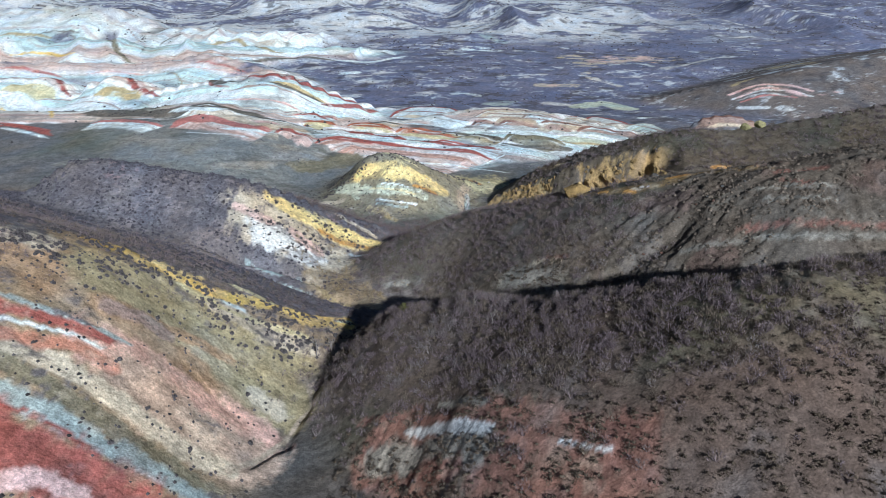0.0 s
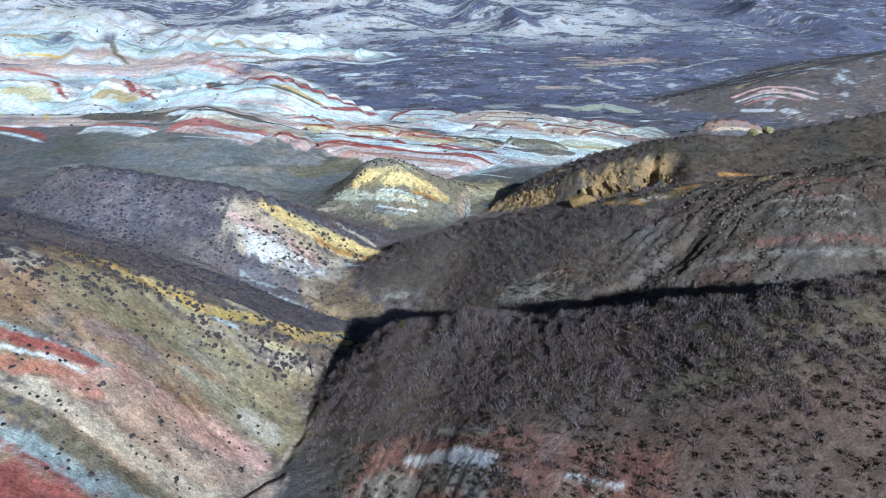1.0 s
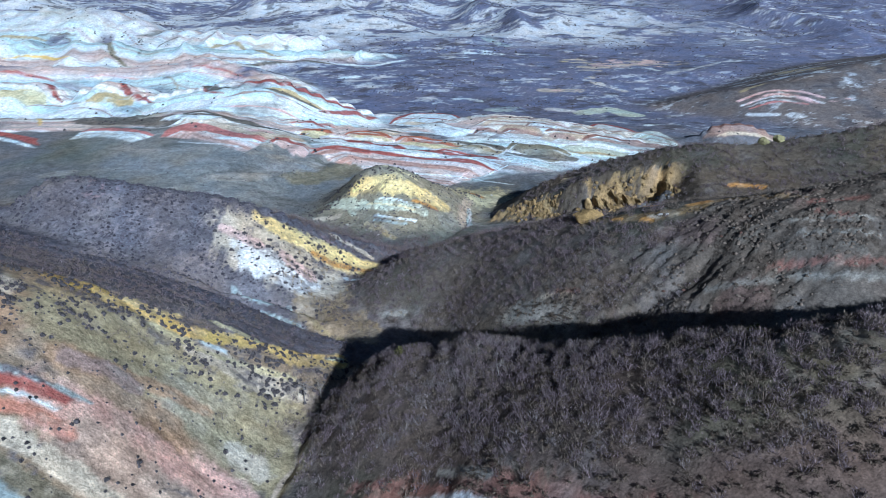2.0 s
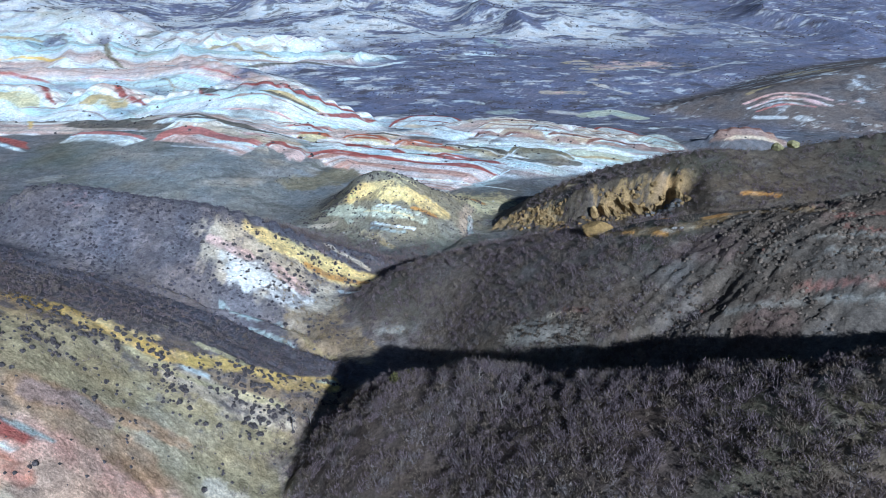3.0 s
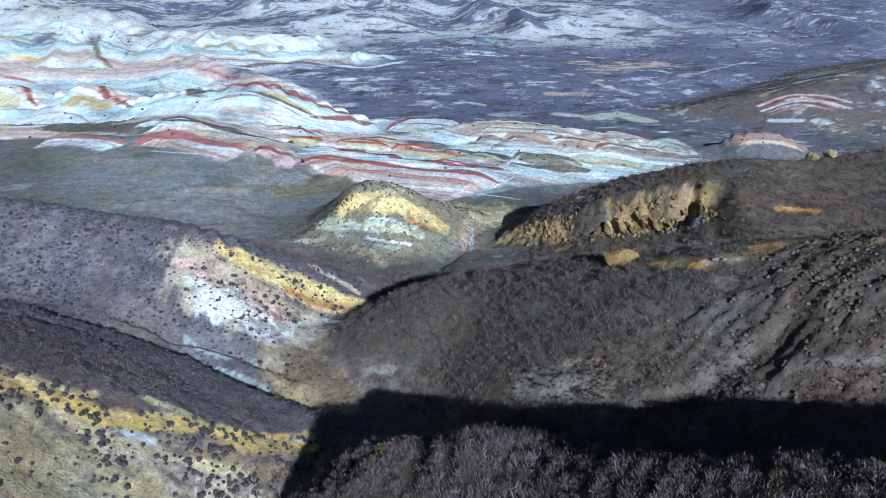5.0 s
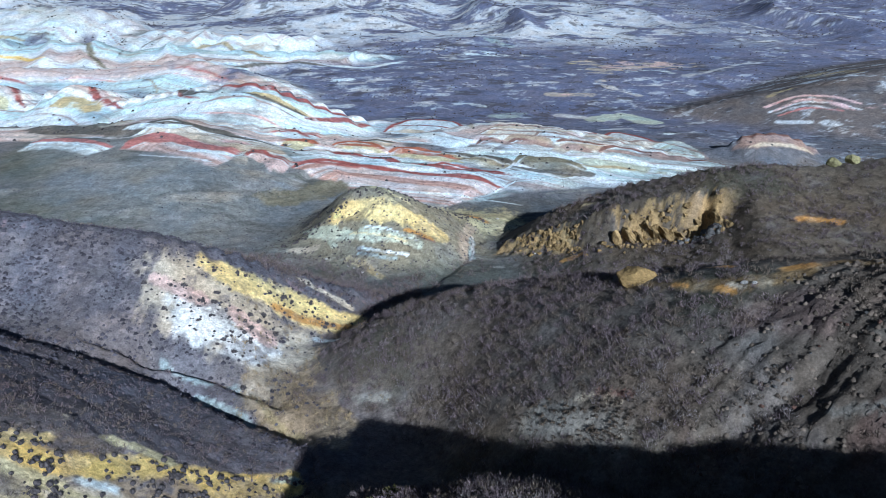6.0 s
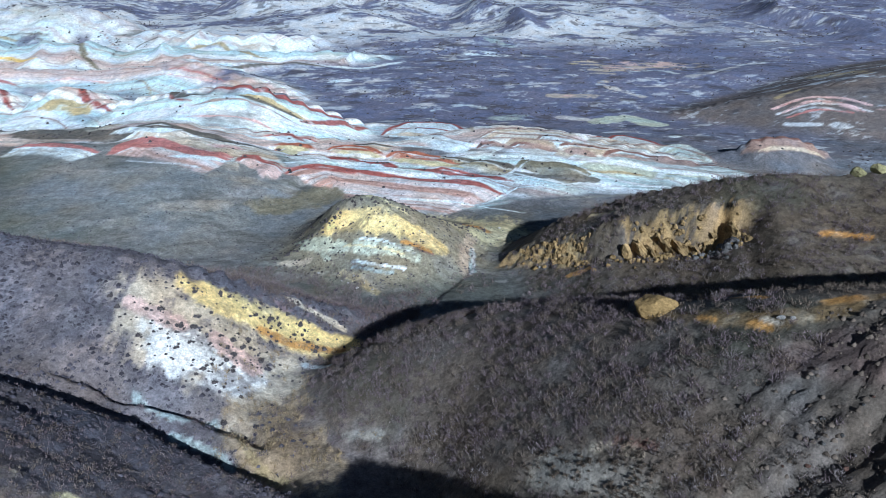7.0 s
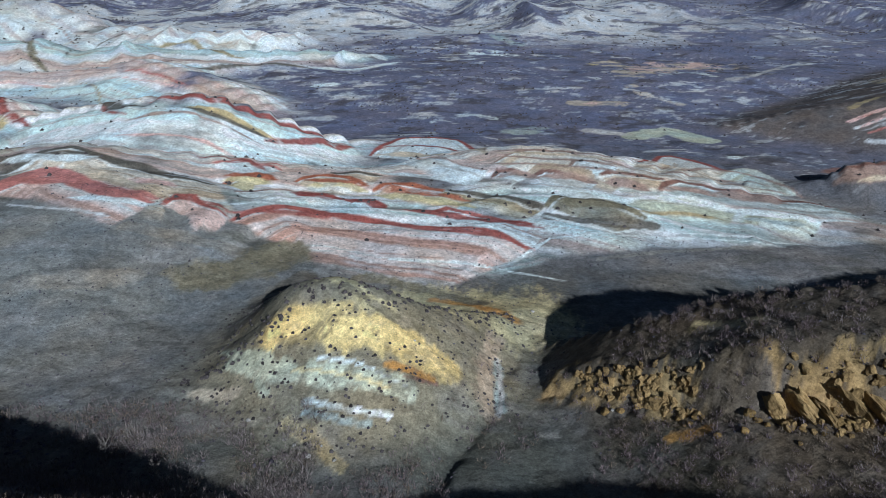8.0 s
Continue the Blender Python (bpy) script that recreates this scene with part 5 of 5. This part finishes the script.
banded = lambda x, y: field_at(OWN[4], x, y) * (field_at(pale, x, y) > 0.17)
x, y = strewn(7000, -30, -7, 22, 53, lambda x, y: banded(x, y) * (0.008 + 0.07 * clump(x, y, 3, 351, 0.3, 0.15) + 0.85 * clump(x, y, 1.6, 352, -0.05, 0.2) * step(7.5, 3.0, along([p[:2] for p in HILL_D], x, y)[0])))
shrubs(x[:150], y[:150], 0.36, "dark rounded evergreen shrub on banded clay slope", "shrubs on the banded slope")
shrub_carpet(x[150:], y[150:], 0.33, "dark rounded shrubs along the yellow clay bed", None, slice(0, 3 * 80))
white_hill = lambda x, y: field_at(OWN[5], x, y) * (field_at(pale, x, y) > 0.2)
x, y = strewn(2400, -30, -4, 58, 84, lambda x, y: white_hill(x, y) * (0.05 + 0.55 * clump(x, y, 2.2, 361, 0.1, 0.15)))
shrubs(x[:90], y[:90], 0.38, "small dark rounded shrub on chalky slope", "shrubs on the chalky slope")
shrub_carpet(x[90:], y[90:], 0.36, "small dark shrubs dotted over chalky and yellow clay")
x, y = strewn(320, -22, 8, 88, 110, lambda x, y: field_at(OWN[7], x, y) * (0.25 + 0.6 * clump(x, y, 3, 371)))
shrubs(x[:60], y[:60], 0.19, "tiny dark shrub on golden clay hill", "shrubs on the golden hill")
shrub_carpet(x[60:], y[60:], 0.19, "tiny dark shrubs dotted over the golden hill")
x, y = strewn(900, -22, 8, 97, 112, lambda x, y: field_at(OWN[7], x, y) * step(2.0, 0.5, along([p[:2] for p in HILL_Y], x, y)[0]))
shrub_carpet(x, y, 0.36, "dark scrub along the crest of the golden hill")


x, y = strewn(900, 2, 11, 48.5, 54.5, lambda x, y: B(x, y) * (field_at(pale, x, y) > 0.13) * 0.7)
shrub_carpet(x, y, 0.34, "small dark brown bushes on a pale clay patch", HEATH, slice(3 * 40, 3 * 92))


# dark bushes scattered over the far steppe and along the striped ridges
def dots(x, y, size, material, label):
    n = len(x)
    z = ground_at(x, y)
    s = size * dice.uniform(0.5, 1.4, n)
    ring = [(math.cos(a), math.sin(a), 0.0) for a in (0.3, 1.6, 2.8, 4.1, 5.3)]
    pts = np.array(ring + [(0.15, 0.1, 0.9), (-0.35, -0.2, 0.7)])
    verts = np.stack([x, y, z - 0.03], -1)[:, None] + pts[None] * s[:, None, None] * dice.uniform(0.75, 1.25, (n, 7, 1))
    tri = np.array([(0, 1, 5), (1, 2, 5), (2, 6, 5), (2, 3, 6), (3, 4, 6), (4, 5, 6), (4, 0, 5)])
    faces = (np.arange(n)[:, None, None] * 7 + tri[None]).reshape(-1, 3)
    sheet("bushes", verts.reshape(-1, 3), faces, material, label, "bushes")


x, y = strewn(26000, -190, 210, 122, 300, lambda x, y: (np.abs(x) < 40 + 0.7 * y) * (0.04 + 0.5 * clump(x, y, 16, 381, 0.3, 0.2)) * (1 - 0.8 * field_at(striped, x, y)))
dots(x, y, 0.26, LEAVES, "far dark bushes scattered over the steppe")
x, y = strewn(9000, -190, 80, 130, 320, lambda x, y: field_at(striped, x, y) * (field_at(pale, x, y) < 0.3))
dots(x, y, 0.24, LEAVES, "dark bushes on the crests of the striped ridges")
x, y = strewn(14000, -260, 240, 285, 430, lambda x, y: 0.05 + 0.6 * clump(x, y, 30, 391, 0.3))
dots(x, y, 0.42, LEAVES, "dark bushes on the farthest hills")
x, y = strewn(1500, -22, 8, 88, 110, lambda x, y: field_at(OWN[7], x, y) * (0.2 + 0.8 * clump(x, y, 2.5, 373)))
dots(x, y, 0.13, LEAVES, "tiny dark tufts dotted over the golden hill")
x, y = strewn(2200, -32, -4, 58, 84, lambda x, y: field_at(OWN[5], x, y) * (field_at(pale, x, y) > 0.2) * clump(x, y, 2, 363))
dots(x, y, 0.12, LEAVES, "tiny dark tufts on the chalky slope")
x, y = strewn(1500, -28, -7, 22, 51, lambda x, y: banded(x, y) * (0.1 + 0.9 * clump(x, y, 2.5, 353, 0.2)))
dots(x, y, 0.11, LEAVES, "tiny dark tufts on the banded slope")
x, y = strewn(7000, -60, 50, 86, 130, lambda x, y: 0.12 + 0.5 * clump(x, y, 8, 355, 0.25))
dots(x, y, 0.10, SAGE, "small grey tufts on the valley floor")
x, y = strewn(16000, -75, -8, 52, 92, lambda x, y: np.clip(Eh(x, y) + 0.7 * field_at(OWN[4], x, y) * (y > 47), 0, 1) * step(0.30, 0.18, field_at(pale, x, y)) * (0.25 + 0.75 * clump(x, y, 2.5, 343, 0.1)))
dots(x, y, 0.16, SAGE, "low cushions of grey sage on the purple slope")
x, y = strewn(7000, 9, 42, 41, 56, lambda x, y: field_at(gullied, x, y) * (0.15 + 0.85 * clump(x, y, 2, 347, 0.15)))
dots(x, y, 0.13, TWIGS_BROWN, "small brown bushes on the gullied slope")
x, y = strewn(9500, -10, 40, 17, 37, lambda x, y: A(x, y) * np.maximum(step(36.5, 31, y + 0.1 * x), step(12.5, 16, x)) * (0.35 + 0.65 * clump(x, y, 2.2, 349, 0.0, 0.3)) * step(0.34, 0.2, field_at(pale, x, y)))
shrub_carpet(x, y, 0.36, "small dark brown bushes on the lower hillside", HEATH, slice(3 * 40, 3 * 92))


# ---- rocks and dead wood ----
def boulder(name, x, y, size, material, label, category="boulder", sink=0.3, squash=0.7, seed=1, turn=0.0, group="", blunt=0.9):
    """A weathered block: a rounded lump with flattened faces, cracks and ledges."""
    bm = bmesh.new()
    bmesh.ops.create_icosphere(bm, subdivisions=4 if size > 1 else 3, radius=1.0)
    r = random.Random(seed)
    cuts = [(Vector((r.uniform(-1, 1), r.uniform(-1, 1), r.uniform(-0.4, 1))).normalized(), r.uniform(0.55, 0.85)) for _ in range(9)]
    for v in bm.verts:
        for n, d in cuts:
            over_by = v.co.dot(n) - d
            if over_by > 0:
                v.co -= n * over_by * blunt
        v.co *= 1 + 0.10 * noise.noise(v.co * 2.3 + Vector((seed, 0, 0))) + 0.05 * noise.noise(v.co * 6.0) + 0.03 * noise.noise(v.co * 13.0)
        v.co.z *= squash
    data = bpy.data.meshes.new(name)
    bm.to_mesh(data)
    bm.free()
    data.materials.append(material)
    ob = tagged(new(name, data), label, category, group)
    z = float(ground_at(np.array([x]), np.array([y]))[0])
    s = size / 2
    ob.matrix_world = pose(x, y, z + s * squash * (1 - 2 * sink), 0, 0, turn) @ Matrix.Diagonal((s * r.uniform(0.9, 1.2), s, s, 1))
    return ob


boulder("boulder", 12.1, 58.7, 2.25, ROCK_OCHRE, "large ochre sandstone outcrop on the hill crest", sink=0.34, squash=0.62, seed=4, turn=12, blunt=0.9)
boulder("boulder", 38.2, 86.0, 1.5, ROCK_YELLOW, "rounded yellow-green boulder on the scrubby crest", sink=0.2, seed=5, turn=10, group="boulders on the crest")
boulder("boulder", 39.7, 85.6, 1.4, ROCK_YELLOW, "rounded yellow-green boulder on the scrubby crest", sink=0.2, seed=8, turn=70, group="boulders on the crest")
boulder("rock", 16.2, 54.0, 0.38, ROCK_PALE, "white broken rock lying on an ochre ledge", "rock", seed=11)
boulder("rock", 16.6, 53.7, 0.28, ROCK_PALE, "white broken rock lying on an ochre ledge", "rock", seed=12)
for k, (x, y, s) in enumerate(((7.6, 110.6, 0.35), (-9.5, 89.7, 0.3), (-8.5, 88.9, 0.4), (-6.9, 88.6, 0.3), (-10.2, 90.2, 0.25), (-7.8, 89.6, 0.2), (-9.0, 90.6, 0.3), (-12.9, 92.1, 0.35), (10.5, 92.5, 0.3), (-2.4, 97.5, 0.2))):
    boulder("rock", x, y, s, ROCK_PALE, "small white stone lying on grey ground", "rock", seed=20 + k, turn=37 * k, group="white stones in the valley")
def part(name, bm, material, parent, label=""):
    data = bpy.data.meshes.new(name)
    bm.to_mesh(data)
    bm.free()
    data.materials.append(material)
    ob = new(name, data)
    ob.parent = parent
    return tagged(ob, label)


def chunk(name, seed, cuts):
    """An angular lump of layered rock, one unit across."""
    r = random.Random(seed)
    bm = bmesh.new()
    bmesh.ops.create_cube(bm, size=1.0)
    bmesh.ops.subdivide_edges(bm, edges=bm.edges[:], cuts=cuts, use_grid_fill=True)
    planes = [(Vector((r.uniform(-1, 1), r.uniform(-1, 1), r.uniform(-0.3, 1))).normalized(), r.uniform(0.34, 0.5)) for _ in range(7)]
    for v in bm.verts:
        for n, d in planes:
            v.co -= n * max(v.co.dot(n) - d, 0)
        v.co += 0.22 * noise.noise_vector(v.co * 1.9 + Vector((seed * 3.7, 0, 0))) + 0.10 * noise.noise_vector(v.co * 5.0 + Vector((0, seed, 0))) + 0.04 * noise.noise_vector(v.co * 11.0)
    bmesh.ops.triangulate(bm, faces=bm.faces[:])
    data = bpy.data.meshes.new(name)
    bm.to_mesh(data)
    bm.free()
    return data


def outcrop(x, y, label):
    ob = tagged(new("rock_outcrop"), label, "rock")
    ob.location = (x, y, float(ground_at(np.array([x]), np.array([y]))[0]))
    return ob


def lay(piece, data, outcrop_of, x, y, up, turn, size, material):
    """One block of an outcrop, bedded in the slope."""
    if not data.materials:
        data.materials.append(material)
    ob = new(piece, data)
    ob.parent = outcrop_of
    z = float(ground_at(np.array([x]), np.array([y]))[0]) + up
    ob.matrix_local = Matrix.Translation(-outcrop_of.location) @ pose(x, y, z, *turn) @ Matrix.Diagonal((*size, 1))
    return ob


BLOCKS = [chunk("block", 700 + k, 2) for k in range(7)]
dice_rock = random.Random(11)
ledge = outcrop(12.5, 92.3, "broken golden ochre rock ledge with stacked angular blocks")
for k in range(120):
    run = dice_rock.uniform(0, 1)
    x = 9.0 + 6.0 * run + dice_rock.uniform(-0.3, 0.3)
    y = lip(x) + 0.3 + dice_rock.uniform(-1.9, 1.1) * (0.45 + 0.55 * run)
    s = dice_rock.uniform(0.25, 0.7)
    lay("block", BLOCKS[k % 7], ledge, x, y, -0.12 * s, (dice_rock.uniform(-40, 5), dice_rock.uniform(-25, 25), dice_rock.uniform(-60, 60)), (s * dice_rock.uniform(0.6, 1.1), s * 0.8, s * dice_rock.uniform(0.7, 1.2)), ROCK_GOLD)
FINS = [chunk("buttress", 800 + k, 7) for k in range(7)]
cliff = outcrop(21.5, 86.4, "golden rock fins standing in a row with dark clefts between")
for k, (x, y, wide, high) in enumerate(((18.2, -0.5, 0.9, 2.1), (19.4, -0.6, 0.8, 2.8), (20.4, -0.7, 0.55, 2.6), (21.4, -0.6, 0.75, 3.0), (22.7, -0.6, 1.0, 2.9), (23.8, -0.7, 0.7, 2.5), (26.6, -0.5, 0.9, 1.9))):
    lay("buttress", FINS[k], cliff, x, lip(x) + y, 0.05, (-42, -18 - 6 * (k % 3), 10 + 9 * (k % 2)), (wide * 0.85, 1.5, high * 0.8), ROCK_GOLD)
SMALL = [chunk("block", 900 + k, 2) for k in range(5)]
for k in range(90):
    x = dice_rock.uniform(18.2, 27.4)
    y = lip(x) + dice_rock.uniform(-2.4, 0.9)
    s = dice_rock.uniform(0.2, 0.6)
    lay("block", SMALL[k % 5], cliff, x, y, 0.05, (dice_rock.uniform(-40, 0), dice_rock.uniform(-30, 10), dice_rock.uniform(-60, 60)), (s, s * 0.8, s * 1.1), ROCK_GOLD)
GREYS = [chunk("block", 950 + k, 2) for k in range(4)]
spoil = outcrop(25.6, 82.8, "grey rubble heap below the eastern end of the golden cliff")
for k in range(34):
    x, y, s = 25.4 + dice_rock.gauss(0, 0.9), 82.8 + dice_rock.gauss(0, 0.6), dice_rock.uniform(0.3, 0.8)
    lay("block", GREYS[k % 4], spoil, x, y, 0.05, (dice_rock.uniform(-40, 0), dice_rock.uniform(-30, 30), dice_rock.uniform(0, 360)), (s, s, s), ROCK_GREY)


for k in range(24):
    run = random.uniform(0, 1)
    x = 9 + 17 * run + random.uniform(-0.8, 0.8)
    y = lip(x) - 1.4 + random.uniform(-2.0, 0.4)
    boulder("rock", x, y, random.uniform(0.25, 0.75), ROCK_OCHRE, "fallen block of ochre rock under the scarp", "rock", seed=60 + k, turn=53 * k, group="fallen blocks under the scarp")
for k in range(30):
    run = random.uniform(0, 1)
    x, y = 10 + 12 * run + random.uniform(-0.7, 0.7), 46.2 + 3.4 * run + random.uniform(-0.9, 0.9)
    boulder("rock", x, y, random.uniform(0.12, 0.32), random.choice((ROCK_GREY, ROCK_GREY, ROCK_RUST)), "angular rock in a steep dry gully", "rock", seed=120 + k, turn=71 * k, group="rocks in the gully")


def branch(bm, a, b, r0, r1, sides=5):
    way = (b - a).normalized()
    u = way.orthogonal().normalized()
    v = way.cross(u)
    rings = [[bm.verts.new(p + (u * math.cos(t) + v * math.sin(t)) * r) for t in (2 * math.pi * q / sides for q in range(sides))] for p, r in ((a, r0), (b, r1))]
    for q in range(sides):
        bm.faces.new((rings[0][q], rings[0][(q + 1) % sides], rings[1][(q + 1) % sides], rings[1][q]))
    bm.faces.new(rings[1])


def bare_tree(x, y, tall, label, lean=0.1, seed=1, limbs=9):
    """A leafless sapling: one tapering trunk, limbs that fork twice."""
    r = random.Random(seed)
    tree = tagged(new("bare_tree"), label, "tree")
    tree.location = (x, y, float(ground_at(np.array([x]), np.array([y]))[0]) - 0.05)
    bm = bmesh.new()
    spine = [Vector((0, 0, 0))]
    for k in range(5):
        spine.append(spine[-1] + Vector((lean * r.uniform(-0.5, 1.2), lean * r.uniform(-1, 1), 1)) * tall * 0.17)
    for k, (a, b) in enumerate(zip(spine, spine[1:])):
        branch(bm, a, b, 0.03 * tall * (1 - 0.16 * k), 0.03 * tall * (1 - 0.16 * (k + 1)))
    part("trunk", bm, BARK, tree)
    for k in range(limbs):
        bm = bmesh.new()
        a = spine[r.randint(1, 4)].lerp(spine[5], r.uniform(0, 0.5))
        t = r.uniform(0, 6.28)
        b = a + Vector((math.cos(t), math.sin(t), r.uniform(0.7, 1.6))) * tall * r.uniform(0.13, 0.22)
        branch(bm, a, b, 0.011 * tall, 0.007 * tall, 4)
        for _ in range(5):
            c = b.lerp(a, r.uniform(0, 0.6))
            d = c + (b - a).normalized() * tall * 0.1 + Vector((r.uniform(-1, 1), r.uniform(-1, 1), r.uniform(0, 1))) * tall * 0.09
            branch(bm, c, d, 0.005 * tall, 0.002 * tall, 3)
        part("limb", bm, BARK, tree)
    return tree


bare_tree(-9.6, 46.0, 1.9, "bare grey sapling beside the stream bed", 0.12, 3)
bare_tree(-8.6, 46.8, 1.5, "small bare grey sapling beside the stream bed", 0.2, 4)
bare_tree(-4.6, 50.5, 1.6, "bare silvery sapling in the shaded gully", 0.15, 6, 14)
bare_tree(-4.0, 49.9, 1.4, "bare silvery sapling in the shaded gully", 0.15, 7, 14)
bare_tree(-20.5, 88.6, 1.7, "bare silvery sapling in brush below the chalky hill", 0.15, 15, 14)
bare_tree(-16.8, 86.8, 1.5, "bare silvery sapling in brush below the chalky hill", 0.15, 16, 14)
bare_tree(3.1, 39.0, 1.3, "leaning pale dead sapling among dark scrub", 0.8, 9, 3)
bare_tree(2.0, 41.5, 1.1, "leaning pale dead sapling among dark scrub", 0.9, 12, 3)
for x, y in ((-2.7, 44.2), (-2.0, 45.6), (15.8, 36.2), (-5.2, 47.5)):
    bush = tagged(new("bush", OLIVE_BUSH), "olive-green leafy bush among bare scrub", "bush", "olive bushes")
    bush.matrix_world = pose(x, y, float(ground_at(np.array([x]), np.array([y]))[0]) - 0.05, 0, 0, x * 40) @ Matrix.Diagonal((1.1, 0.9, 0.9, 1))
